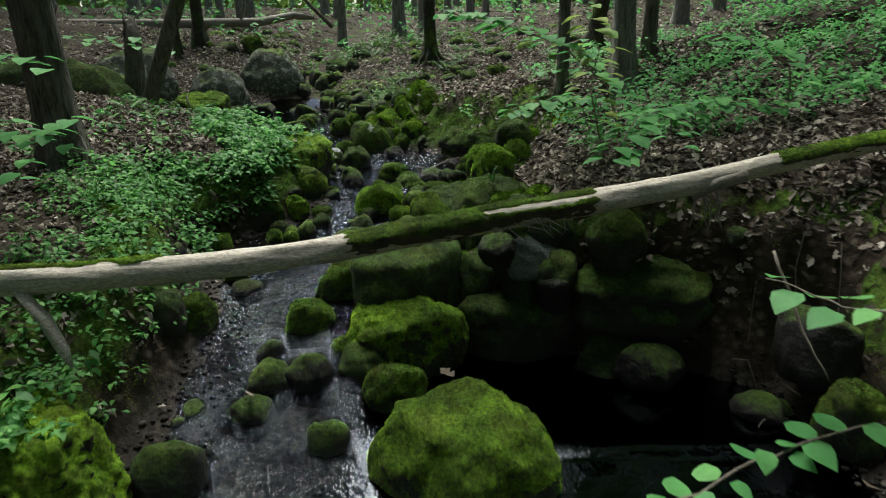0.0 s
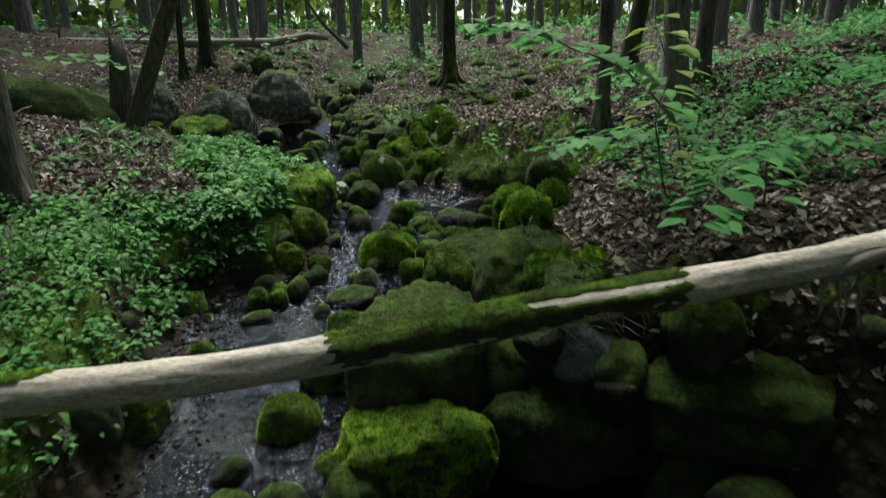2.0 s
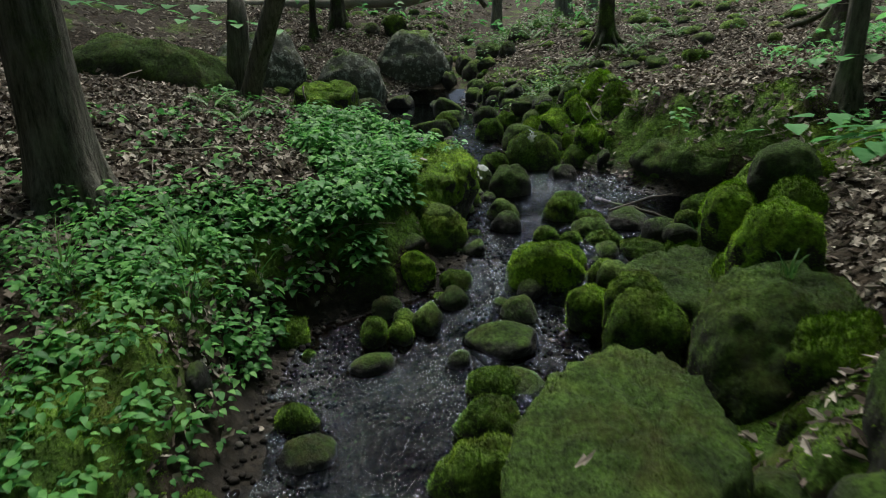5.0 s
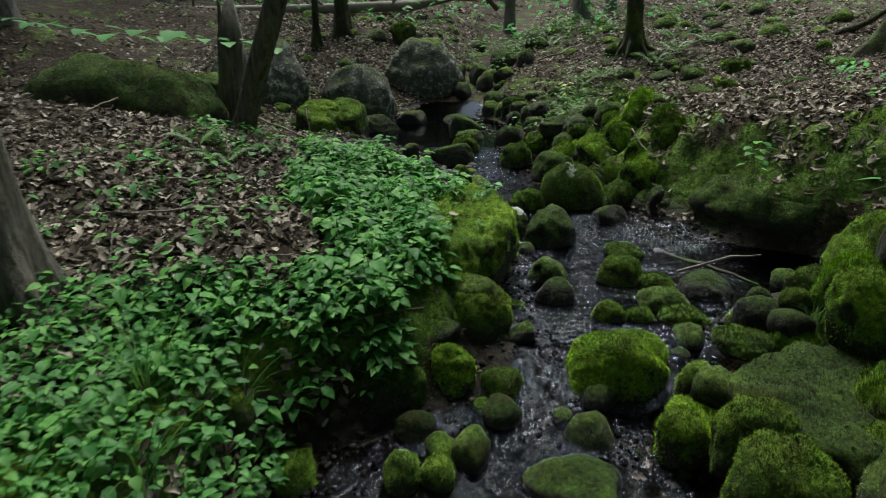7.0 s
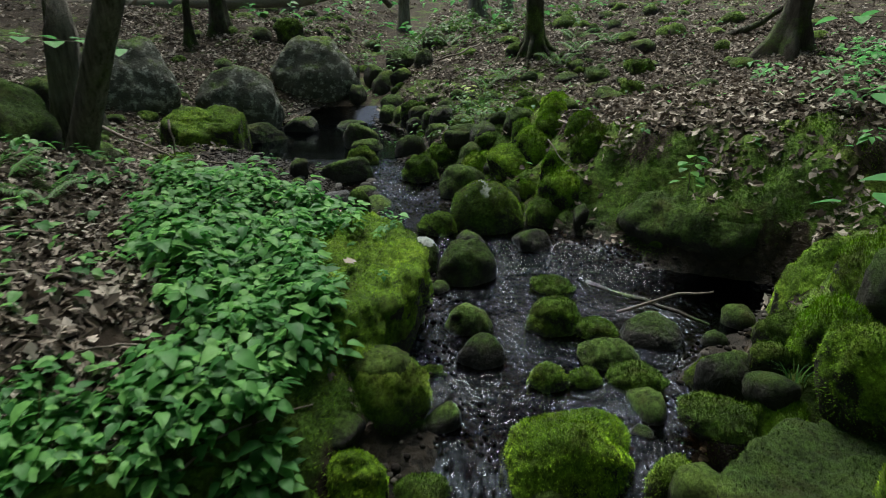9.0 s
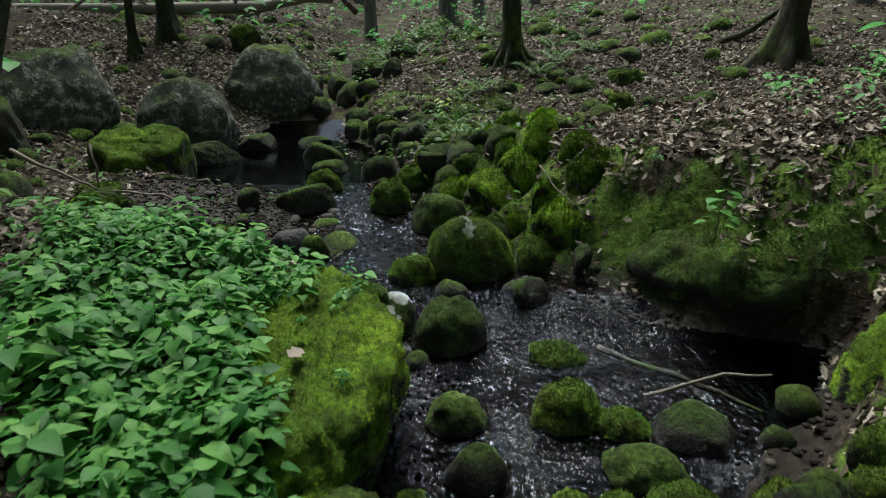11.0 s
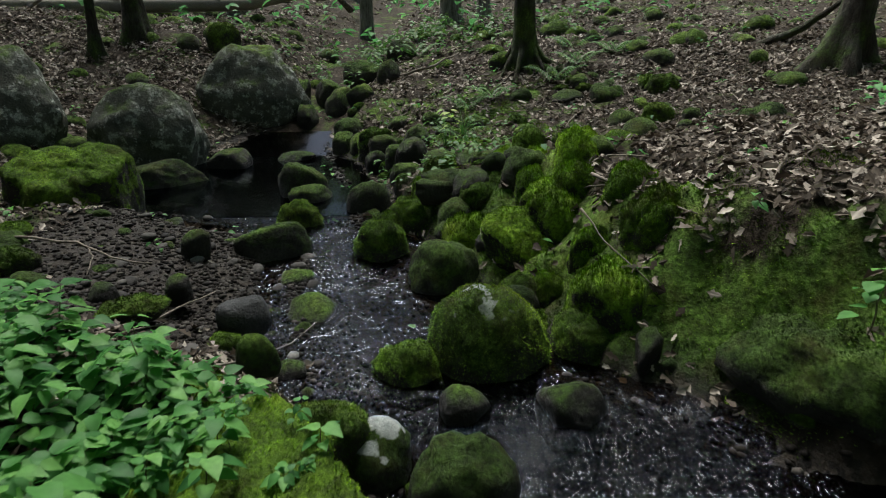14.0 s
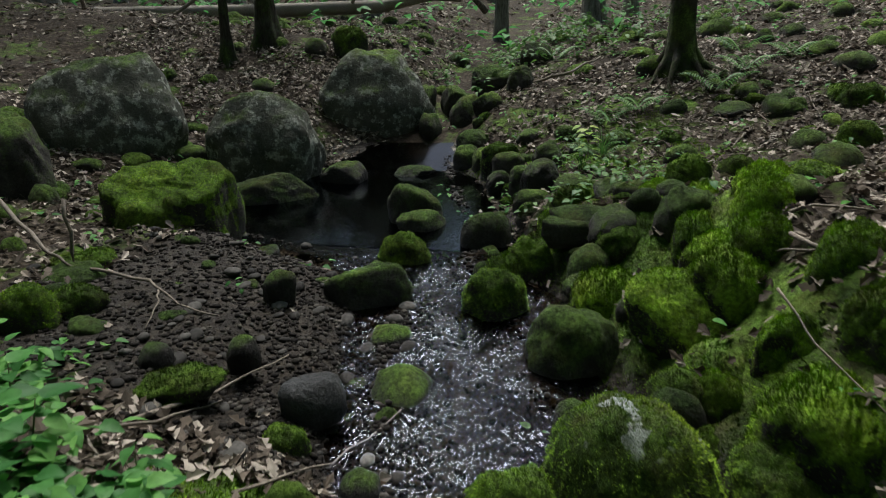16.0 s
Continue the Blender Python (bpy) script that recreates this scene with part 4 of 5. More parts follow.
# ---- trees ----
def trunk_bm(height, radius, lean, seed, flare=0.7, sides=18, rings=22):
    r = random.Random(seed)
    pts, radii = [], []
    sway = (r.uniform(-0.15, 0.15), r.uniform(-0.15, 0.15))
    for i in range(rings):
        k = i / (rings - 1)
        h = height * k ** 1.7 - 0.3
        pts.append((lean[0] * h + sway[0] * math.sin(k * 3), lean[1] * h + sway[1] * math.sin(k * 4), h))
        radii.append(radius * (1 - 0.7 * max(0, h) / height) * (1 + flare * math.exp(-max(0.0, h + 0.1) / (0.9 * radius + 0.12))))
    bm = tube(pts, radii, sides, 0.0, seed)
    for v in bm.verts:
        h = v.co.z
        cx, cy = lean[0] * h, lean[1] * h
        a = math.atan2(v.co.y - cy, v.co.x - cx)
        root = flare * math.exp(-max(0.0, h) / (0.8 * radius + 0.08))
        k = 1 + 0.35 * root * math.sin(a * 5 + seed) + 0.07 * noise.noise((math.cos(a) * 3, math.sin(a) * 3, h * 0.7 + seed))
        if sides > 40:
            k += 0.07 * abs(noise.noise((math.cos(a) * 7, math.sin(a) * 7, h * 0.9))) + 0.03 * noise.noise((math.cos(a) * 16, math.sin(a) * 16, h * 5))
        v.co.x, v.co.y = cx + (v.co.x - cx) * k, cy + (v.co.y - cy) * k
    return bm


def crown_bm(height, radius, seed, count=430):
    """A loose crown: many leaf sprays gathered in clumps along the limbs."""
    r = random.Random(seed)
    clumps = [(r.gauss(0, radius * 0.5), r.gauss(0, radius * 0.5), height * r.uniform(0.7, 1.05), r.uniform(0.5, 1.2)) for _ in range(26)]
    pts = []
    for _ in range(count):
        cx, cy, cz, s = r.choice(clumps)
        p = Vector((cx + r.gauss(0, s), cy + r.gauss(0, s), cz + r.gauss(0, s * 0.5)))
        a = Vector((r.gauss(0, 1), r.gauss(0, 1), r.gauss(0, 0.35))).normalized()
        b = a.cross(Vector((r.gauss(0, 0.4), r.gauss(0, 0.4), 1)).normalized()).normalized()
        l, w = r.uniform(0.16, 0.34), r.uniform(0.09, 0.18)
        pts += [p - a * l, p + b * w, p + a * l, p - b * w]
    return np.array([tuple(p) for p in pts])


def tree(x, y, height, radius, lean=(0, 0), seed=0, crown=True, label="", mat=None, flare=0.7, sides=18, limbs=4):
    z = ground_at(x, y)
    ob = empty("tree", x, y, z)
    part("trunk", trunk_bm(height, radius, lean, seed, flare, sides, 90 if sides > 40 else 22), mat or M_BARK, ob)
    r = random.Random(seed + 5)
    for _ in range(limbs):
        h = height * r.uniform(0.6, 0.85)
        a = r.uniform(0, 6.28)
        reach = height * r.uniform(0.12, 0.25)
        base = Vector((lean[0] * h, lean[1] * h, h))
        tip = base + Vector((math.cos(a) * reach, math.sin(a) * reach, reach * r.uniform(0.3, 0.9)))
        part("limb", tube(wander(base, tip, 5, reach * 0.08, seed), [radius * 0.28 * (1 - 0.15 * i) for i in range(6)], 6), M_BARK, ob)
    if crown:
        c = tris("crown", crown_bm(height, height * (0.22 if seed > 50 else 0.3), seed, 760 if seed > 50 else 260), 4, M_LEAF_TREE, ob)
        c.location = (lean[0] * height * 0.8, lean[1] * height * 0.8, 0)
    return tagged(ob, label or "tall forest tree with grey-brown bark", "tree", "forest trees")


tree(-3.95, 6.55, 24, 0.2, (-0.012, 0.0), 3, label="thick grey-barked tree on the bank beside the herbs", flare=0.55, sides=72)
tree(-5.0, 10.72, 13, 0.125, (0.52, -0.1), 4, label="slender leaning tree behind the big boulders")
tree(-7.25, 19.7, 25, 0.16, (-0.01, 0), 5, label="straight tree with mossy spreading roots", flare=1.0, mat=M_BARK_MOSS)
tree(-7.65, 18.9, 21, 0.08, (0.0, 0.02), 6, label="thin dark tree standing on bare roots", flare=1.4, mat=M_BARK_MOSS)
tree(-0.3, 18.65, 24, 0.17, (0.0, 0.01), 7, crown=False, label="tree with exposed roots above the brook", flare=1.1, mat=M_BARK_MOSS, sides=26)
tree(2.9, 10.1, 26, 0.17, mat=M_BARK_PALE, lean=(-0.01, 0), seed=8, crown=False, label="stout grey-barked tree on the slope")
tree(3.4, 10.7, 24, 0.11, (0.03, 0.02), 9, crown=False)
tree(3.85, 16.95, 23, 0.2, (0.16, 0.0), 10, crown=False, label="leaning tree with mossy roots on the slope", flare=1.3, mat=M_BARK_MOSS)
tree(1.95, 10.2, 9, 0.1, (0.0, 0.03), 11, label="young tree among the bank shrubs")

# woods behind
fr = random.Random(41)
spots = []
proto = []
for i in range(6):
    t = tree(0, 60 + i, fr.uniform(26, 31), fr.uniform(0.13, 0.28), (fr.uniform(-0.03, 0.03), 0), 60 + i, mat=M_BARK_PALE, flare=0.5, sides=12, limbs=3)
    proto.append(t)
tries = 0
while len(spots) < 230 and tries < 9000:
    tries += 1
    x, y = fr.uniform(-45, 45), fr.uniform(21, 75)
    if abs(x) > 8 + y * 0.75 or min([(x - a) ** 2 + (y - b) ** 2 for a, b in spots] + [99]) < 1.6 or (-13 < x < -4 and y < 26) or (-6 < x < 4 and y < 23):
        continue
    spots.append((x, y))
# trees out of view at the sides and behind, added to hold back sky light
unseen_spots = []
while len(unseen_spots) < 110:
    a, d = fr.uniform(0, 6.283), fr.uniform(8, 34)
    x, y = d * math.cos(a) - 1, d * math.sin(a) + 8
    if y < 20 and not (-8.5 < x < 5.5 and y > -3) and min([(x - p) ** 2 + (y - q) ** 2 for p, q in unseen_spots] + [99]) > 3 and not (y > 8 and abs(x + 1) < 0.75 * y):
        unseen_spots.append((x, y))
bare = [tree(0, 70 + i, fr.uniform(26, 31), fr.uniform(0.13, 0.28), (fr.uniform(-0.03, 0.03), 0), 70 + i, crown=False, mat=M_BARK_PALE, flare=0.5, sides=12, limbs=3) for i in range(4)]
for i, (x, y) in enumerate(spots + unseen_spots):
    # crowns, never in view, are kept or left off to steer light and reflections
    src = bare[i % 4] if y > 20 and abs(x + 1) < 0.45 * (y - 8) + 2 and not (y > 29 and i % 4 == 0) else proto[i % 6]
    k = fr.uniform(0.8, 1.15)
    if src.name not in used:
        used.add(src.name)
        src.matrix_world = pose(x, y, ground_at(x, y), 0, 0, fr.uniform(0, 360))
        continue
    c = copy_thing(src, pose(x, y, ground_at(x, y), 0, 0, fr.uniform(0, 360)))
    c.scale = (k, k, fr.uniform(0.9, 1.1))

# distant foliage behind the trunks, then an unseen ring added against low sky light
r = random.Random(77)
pts = []
for k in range(60000):
    a = r.uniform(-1.0, 1.0) if k < 42000 else r.uniform(1.0, 2 * math.pi - 1.0)
    d = r.uniform(48, 90) if k < 42000 else r.uniform(24, 45)
    p = Vector((d * math.sin(a), d * math.cos(a), 1.2 + 16 * r.random() ** 2 if k < 42000 else 23 * r.random()))
    u = Vector((r.gauss(0, 1), r.gauss(0, 1), r.gauss(0, 1))).normalized()
    w = u.cross(Vector((r.gauss(0, 1), r.gauss(0, 1), r.gauss(0, 1)))).normalized()
    s = r.uniform(0.25, 0.7) if k < 42000 else r.uniform(0.5, 1.2)
    pts += [p - u * s, p + w * s * 0.6, p + u * s, p - w * s * 0.6]
tagged(tris("backdrop", np.array([tuple(p) for p in pts]), 4, M_LEAF_FAR), "bright green foliage far behind the trunks, and an unseen ring that blocks side light", "woods", kind="structure")


# ---- the fallen log across the brook ----
LOG_A, LOG_B = Vector((-0.71, 3.94, 0.108)), Vector((0.53, 4.23, 0.218))
LOG_WAY = (LOG_B - LOG_A) / 1.24


def log_at(x):
    """The log's middle at the plan's x, slightly bowed."""
    p = LOG_A + LOG_WAY * (x - LOG_A.x)
    p.z = float(np.interp(x, [-4.2, -2.7, -2.2, -1.7, -1.2, -0.7, -0.1, 0.5, 1.1, 1.9, 2.7, 3.6, 4.6], [0.2, 0.128, 0.107, 0.105, 0.117, 0.15, 0.222, 0.285, 0.335, 0.42, 0.545, 0.665, 0.79]))
    return p


def log_radius(x):
    return float(np.interp(x, [-4, -2.2, -0.5, 1.0, 2.2, 4.6], [0.095, 0.092, 0.09, 0.095, 0.085, 0.06]))


def shell(x0, x1, grow, top_only, seed, cut=0.0):
    """A sleeve on the log between two places that dives under the wood where it ends; top_only: how far down it reaches (1 all round)."""
    bm = bmesh.new()
    sides, steps = 40, max(8, int((x1 - x0) / 0.02))
    grid = []
    side = LOG_WAY.cross(U3).normalized()
    upw = side.cross(LOG_WAY.normalized())
    for i in range(steps + 1):
        x = x0 + (x1 - x0) * i / steps
        c, rad = log_at(x), log_radius(x)
        row = []
        for k in range(sides):
            a = 2 * math.pi * k / sides
            sa, ca = math.sin(a), math.cos(a)
            d = side * sa + upw * ca
            lump = noise.noise((x * 2.2, sa * 1.4, ca * 1.4)) * 0.12 + noise.noise((x * 9, sa * 4, ca * 4)) * 0.05 - 0.05 * ease(noise.noise((x * 0.8, sa * 5, ca * 5)) * 6)
            out = 0.0
            if grow:
                rag = noise.noise((x * 5 + seed, sa * 2, ca * 2)) + 0.6 * noise.noise((x * 17 + seed, sa * 6, ca * 6))
                keep = ease((min(x - x0, x1 - x) - 0.09 - 0.07 * rag) / 0.03)
                if top_only < 1:
                    keep *= ease((0.5 * (1 + math.cos(a + 0.45)) - 1 + top_only + 0.2 * rag) / 0.08)
                if cut:
                    keep *= 1 - ease((0.34 + 0.25 * rag - abs(x - cut)) / 0.04) * ease((0.17 + 0.1 * rag - abs(sa - 0.72)) / 0.05) * (1 if ca > 0 else 0)
                out = -0.02 + (grow + 0.02 + 0.5 * grow * noise.noise((x * 14, a * 3, seed))) * keep
            row.append(bm.verts.new(c + d * (rad * (1 + lump) + out)))
        grid.append(row)
    for i in range(steps):
        for k in range(sides):
            bm.faces.new((grid[i][k], grid[i][(k + 1) % sides], grid[i + 1][(k + 1) % sides], grid[i + 1][k]))
    return bm


def off_axis(p):
    """How far a point stands out from the bare wood of the log."""
    c = log_at(p.x)
    d = p - c
    d -= LOG_WAY * d.dot(LOG_WAY) / LOG_WAY.length_squared
    return d.length - log_radius(p.x)


def moss_on(bm, count, seed):
    """Points and normals on the upper faces of a sleeve."""
    bm.normal_update()
    faces = [f for f in bm.faces if f.normal.z > -0.15 and off_axis(f.calc_center_median()) > 0.0]
    rr = random.Random(seed)
    pts, nor = [], []
    for _ in range(count):
        f = rr.choice(faces)
        v = [q.co for q in f.verts]
        a, b = rr.random(), rr.random()
        pts.append(v[0] * (1 - a) * (1 - b) + v[1] * a * (1 - b) + v[2] * a * b + v[3] * (1 - a) * b)
        nor.append(f.normal.copy())
    return np.array(pts), np.array(nor)


log = empty("fallen_log", 0, 0, 0)
part("bare_wood", shell(-4.2, 4.6, 0.0, 1, 3), M_WOOD, log, "pale peeled wood, cracked along the grain")
for x0, x1, reach, seed, cut in ((-4.2, -1.66, 0.2, 5, 0), (-0.72, 1.25, 0.96, 7, 0.72), (2.5, 4.6, 0.8, 8, 0)):
    bm = shell(x0, x1, 0.012, reach, seed, cut)
    mp, mn = moss_on(bm, int(3800 * (x1 - x0)), seed)
    b = part("bark", bm, rock_material("log_moss_bark", (0.03, 0.024, 0.018), (0.1, 0.08, 0.06), -0.3, 0.25, bright=2.3), log, "old bark under a skin of moss")
    tagged(blades("moss", mp, mn, 0.006, M_MOSS_BRIGHT, b, seed), kind="stuff")
stub = log_at(2.07)
part("broken_branch", tube([stub + Vector((0.25, 0, 0.03)), stub + Vector((0.0, -0.08, -0.02)), stub + Vector((-0.16, -0.1, -0.12))], [0.05, 0.042, 0.02], 8, 0.3), M_WOOD_GREY, log)
r = random.Random(12)
for i in range(7):
    s = stub + Vector((r.uniform(-0.15, 0.05), -0.09, r.uniform(-0.12, -0.02)))
    e = s + Vector((r.uniform(-0.06, 0.08), r.uniform(-0.04, 0.02), -r.uniform(0.14, 0.34)))
    part("splinter", tube(wander(s, e, 4, 0.02, i), [0.012, 0.011, 0.009, 0.006, 0.002], 5), M_WOOD_GREY, log)
for i in range(16):
    x = r.uniform(0.45, 1.15)
    s = log_at(x) + Vector((0, -0.085, r.uniform(-0.04, 0.0)))
    e = s + Vector((r.uniform(-0.25, 0.3), r.uniform(-0.07, -0.01), r.uniform(-0.16, -0.02)))
    part("splinter", tube(wander(s, e, 3, 0.012, i), [0.004, 0.004, 0.003, 0.001], 4), M_WOOD_GREY, log)
tagged(log, "fallen log, half peeled and half mossy, lying across the brook", "log")
s = log_at(-2.5) + Vector((0, -0.05, -0.08))
limb = part("broken_limb", tube([s + Vector((-0.06, -0.02, 0.06)), s + Vector((0.1, -0.06, -0.14)), s + Vector((0.2, -0.1, -0.33)), s + Vector((0.25, -0.12, -0.44))], [0.03, 0.04, 0.032, 0.008], 7, 0.5), M_WOOD)
tagged(limb, "split pale limb leaning against the fallen log", "branch")


# ---- leaf litter ----
def dead_leaf_points(r, p, length, up):
    """One lobed dead leaf: midrib and two ragged halves."""
    a = r.uniform(0, 6.283)
    f = Vector((math.cos(a), math.sin(a), r.uniform(-0.25, 0.25)))
    n = (up + Vector((r.gauss(0, 0.45), r.gauss(0, 0.45), 0))).normalized()
    f = (f - n * f.dot(n)).normalized()
    s = f.cross(n)
    curl, fold, w = r.uniform(-0.7, 0.9), r.uniform(-0.3, 0.9), length * r.uniform(0.24, 0.36)
    out = [p]
    lobes = [(0.28, 0.85), (0.42, 0.45), (0.6, 1.0), (0.78, 0.5)]
    for sign in (1, -1):
        for k, q in lobes:
            q *= r.uniform(0.65, 1.2)
            out.append(p + f * (k * length) + s * (sign * q * w) + n * (curl * length * (k - 0.5) ** 2 + fold * q * w))
    out.append(p + f * length + n * curl * length * 0.25)
    return out


HALVES = [(0, 1, 2, 3, 4, 9), (9, 8, 7, 6, 5, 0)]


def litter(name, count, chance, size, seed, area):
    r = random.Random(seed)
    verts, faces = [], []
    while count:
        x, y = r.uniform(area[0], area[1]), r.uniform(area[2], area[3])
        if r.random() > chance(x, y):
            continue
        count -= 1
        z = ground_at(x, y)
        up = Vector((z - ground_at(x + 0.08, y), z - ground_at(x, y + 0.08), 0.08)).normalized()
        base = len(verts)
        verts += dead_leaf_points(r, Vector((x, y, z + r.uniform(0.004, 0.03))), size * r.uniform(0.6, 1.3), up)
        faces += [tuple(base + i for i in h) for h in HALVES]
    ob = sheet(name, verts, faces, M_LITTER, smooth=False)
    return tagged(ob, "brown dead oak and maple leaves strewn over the forest floor", "leaf litter", kind="stuff")


def litter_chance(x, y):
    left, right = at_station(EDGE_L, y), at_station(EDGE_R, y)
    d = max(left - x, x - right)
    if x < -4.6 and 11.5 < y < 17.5:
        return 0.7
    if d < 0.25 or (10.9 < y < 13.6 and x < left and x > -5):
        return 0.02 if d > 0 else 0.0
    m = moss_amount(x, y) + 0.65 * noise.noise((x * 1.7, y * 1.7, 0))
    return 0.06 if m > 0.62 else (0.5 if m > 0.48 else 1.0)


litter("leaf_litter", 40000, litter_chance, 0.085, 21, (-8, 5, 3, 19.5))
litter("leaf_litter", 13000, litter_chance, 0.08, 27, (-5.9, -2.2, 5.5, 11.2))
litter("leaf_litter", 9000, litter_chance, 0.085, 28, (0.5, 4.6, 4.6, 12.5))
litter("leaf_litter", 15000, litter_chance, 0.075, 29, (0.0, 5.5, 11, 19.5))
litter("leaf_litter", 9000, litter_chance, 0.08, 30, (-9.5, -3.5, 13.5, 20.5))
litter("leaf_litter", 12000, litter_chance, 0.095, 31, (-10, 4, 17, 25))
litter("leaf_litter", 12000, litter_chance, 0.11, 22, (-13, 11, 16.5, 29))
litter("leaf_litter", 6000, litter_chance, 0.13, 24, (-14, 10, -5, 3.2))
litter("leaf_litter", 5000, litter_chance, 0.13, 25, (-16, -7.8, 3, 17))
litter("leaf_litter", 4000, litter_chance, 0.13, 26, (4.8, 13, 3, 17))
litter("leaf_litter", 4000, litter_chance, 0.2, 23, (-18, 16, 27, 40))


# ---- moss on the banks ----
rs = np.random.RandomState(61)
H2 = np.array(HEIGHTS).reshape(len(gy), nx)


def heights(x, y):
    """ground_at for whole arrays."""
    i, j = np.searchsorted(gx, x) - 1, np.searchsorted(gy, y) - 1
    gxa, gya = np.array(gx), np.array(gy)
    u, v = (x - gxa[i]) / (gxa[i + 1] - gxa[i]), (y - gya[j]) / (gya[j + 1] - gya[j])
    return (H2[j, i] * (1 - u) + H2[j, i + 1] * u) * (1 - v) + (H2[j + 1, i] * (1 - u) + H2[j + 1, i + 1] * u) * v


spots = []
for k in range(26000):
    y = rs.uniform(3.0, 17.5)
    left, right = at_station(EDGE_L, y), at_station(EDGE_R, y)
    x = right + rs.uniform(0.2, 2.8) if rs.random_sample() < 0.72 else left - rs.uniform(0.2, 1.0)
    if moss_amount(x, y) + 0.65 * noise.noise((x * 1.7, y * 1.7, 0)) > 0.5:
        spots.append((x, y))
xy = np.repeat(np.array(spots), 15, axis=0)
xy += rs.normal(0, 0.045, xy.shape)
bx, by = xy[:, 0], xy[:, 1]
bz = heights(bx, by)
nor = np.stack([bz - heights(bx + 0.06, by), bz - heights(bx, by + 0.06), np.full(len(bz), 0.06)], 1)
nor /= np.linalg.norm(nor, axis=1)[:, None]
bank_moss = blades("bank_moss", np.stack([bx, by, bz], 1), nor, 0.013, M_MOSS, None, 61, 0.6)
tagged(bank_moss, "springy green moss carpet on the banks", "moss", kind="stuff")


# ---- herbs ----
HERB_LEAVES = [leaf_mesh("leaf", s, s * w, d, f, M_LEAF) for s, w, d, f in ((0.095, 0.78, 0.25, 0.2), (0.125, 0.72, 0.35, 0.25), (0.08, 0.85, 0.2, 0.15), (0.11, 0.68, 0.4, 0.3))]


def herb(seed, tall, leaves):
    """An upright herb: one stem, leaves on stalks round it, larger ones below."""
    r = random.Random(seed)
    ob = empty("woodland_herb", 0, 0, 0)
    bend = Vector((r.uniform(-0.06, 0.06), r.uniform(-0.06, 0.06), 0))
    spine = [Vector((0, 0, -0.03)), bend * 0.3 + U3 * tall * 0.4, bend * 0.7 + U3 * tall * 0.75, bend + U3 * tall]
    part("stem", tube(spine, [0.004, 0.0035, 0.003, 0.002], 5), M_STEM, ob)
    for i in range(leaves):
        k = 0.3 + 0.7 * (i + 1) / leaves
        a = i * 2.4 + r.uniform(-0.4, 0.4)
        reach = r.uniform(0.02, 0.06)
        base = bend * k + Vector((math.cos(a) * reach, math.sin(a) * reach, tall * k + 0.01))
        leaf = new("leaf", r.choice(HERB_LEAVES))
        leaf.parent = ob
        leaf.matrix_basis = Matrix.Translation(base) @ pose(0, 0, 0, 0, 0, math.degrees(a) - 90) @ pose(0, 0, 0, r.uniform(-22, 18), r.uniform(-15, 15), 0) @ Matrix.Scale(r.uniform(0.75, 1.15), 4)
    return tagged(ob, "leafy green herb with ovate leaves on the mossy bank", "herb", "herbs of the bank")


MOUNDS = [(-2.1, 9.0, 0.42, 0.9, 0.14), (-2.38, 3.0, 0.4, 0.55, -0.55)]


def foot(x, y):
    """The height at which a herb roots: the ground, or the moss bank on it."""
    z = ground_at(x, y)
    for mx, my, rx, ry, top in MOUNDS:
        if ((x - mx) / rx) ** 2 + ((y - my) / ry) ** 2 < 1:
            z = max(z, top)
    return z


def herb_place(r):
    """A spot in the herb beds along the bank upstream of the log and below it."""
    while True:
        y = r.uniform(2.3, 11.1)
        left = at_station(EDGE_L, y)
        near, far = np.interp(y, [2.3, 4, 6.8, 7.6, 8.6, 9.3, 9.9, 10.4, 10.75, 11.1], [0.2, 0.25, 0.12, 0.3, 0.65, 0.75, 0.5, 1.0, 1.3, 1.6]), np.interp(y, [2.3, 4.2, 6.5, 7.6, 8.6, 9.8, 10.75, 11.1], [1.6, 1.7, 1.5, 1.1, 1.7, 2.1, 2.6, 2.6])
        x = left - r.uniform(near, far)
        d = (left - x - near) / (far - near)
        if r.random() < 1.0 - 0.7 * max(0, d - 0.55) / 0.45 and noise.noise((x * 1.3, y * 1.3, 9)) > -0.32 and r.random() < (0.45 if y < 5.8 else 1.0 if y < 10.1 else 0.14):
            return x, y


r = random.Random(31)
herbs = [herb(200 + i, r.uniform(0.1, 0.3), r.randint(9, 12)) for i in range(10)]
for i in range(300):
    x, y = herb_place(r)
    m = pose(x, y, foot(x, y), r.uniform(-10, 10), r.uniform(-10, 10), r.uniform(0, 360)) @ Matrix.Scale(0.62 + 0.38 * ease((y - 5.5) / 3), 4)
    if i < 10:
        herbs[i].matrix_world = m
    else:
        copy_thing(herbs[i % 10], m)

for i in range(40):
    mx, my, rx, ry, top = MOUNDS[0 if i < 26 else 1]
    a, d = r.uniform(0, 6.283), math.sqrt(r.random())
    x, y = mx + d * rx * math.cos(a), my + d * ry * math.sin(a)
    copy_thing(herbs[i % 10], pose(x, y, foot(x, y) + 0.02, r.uniform(-12, 12), r.uniform(-12, 12), r.uniform(0, 360)) @ Matrix.Scale(r.uniform(0.4, 0.75), 4))

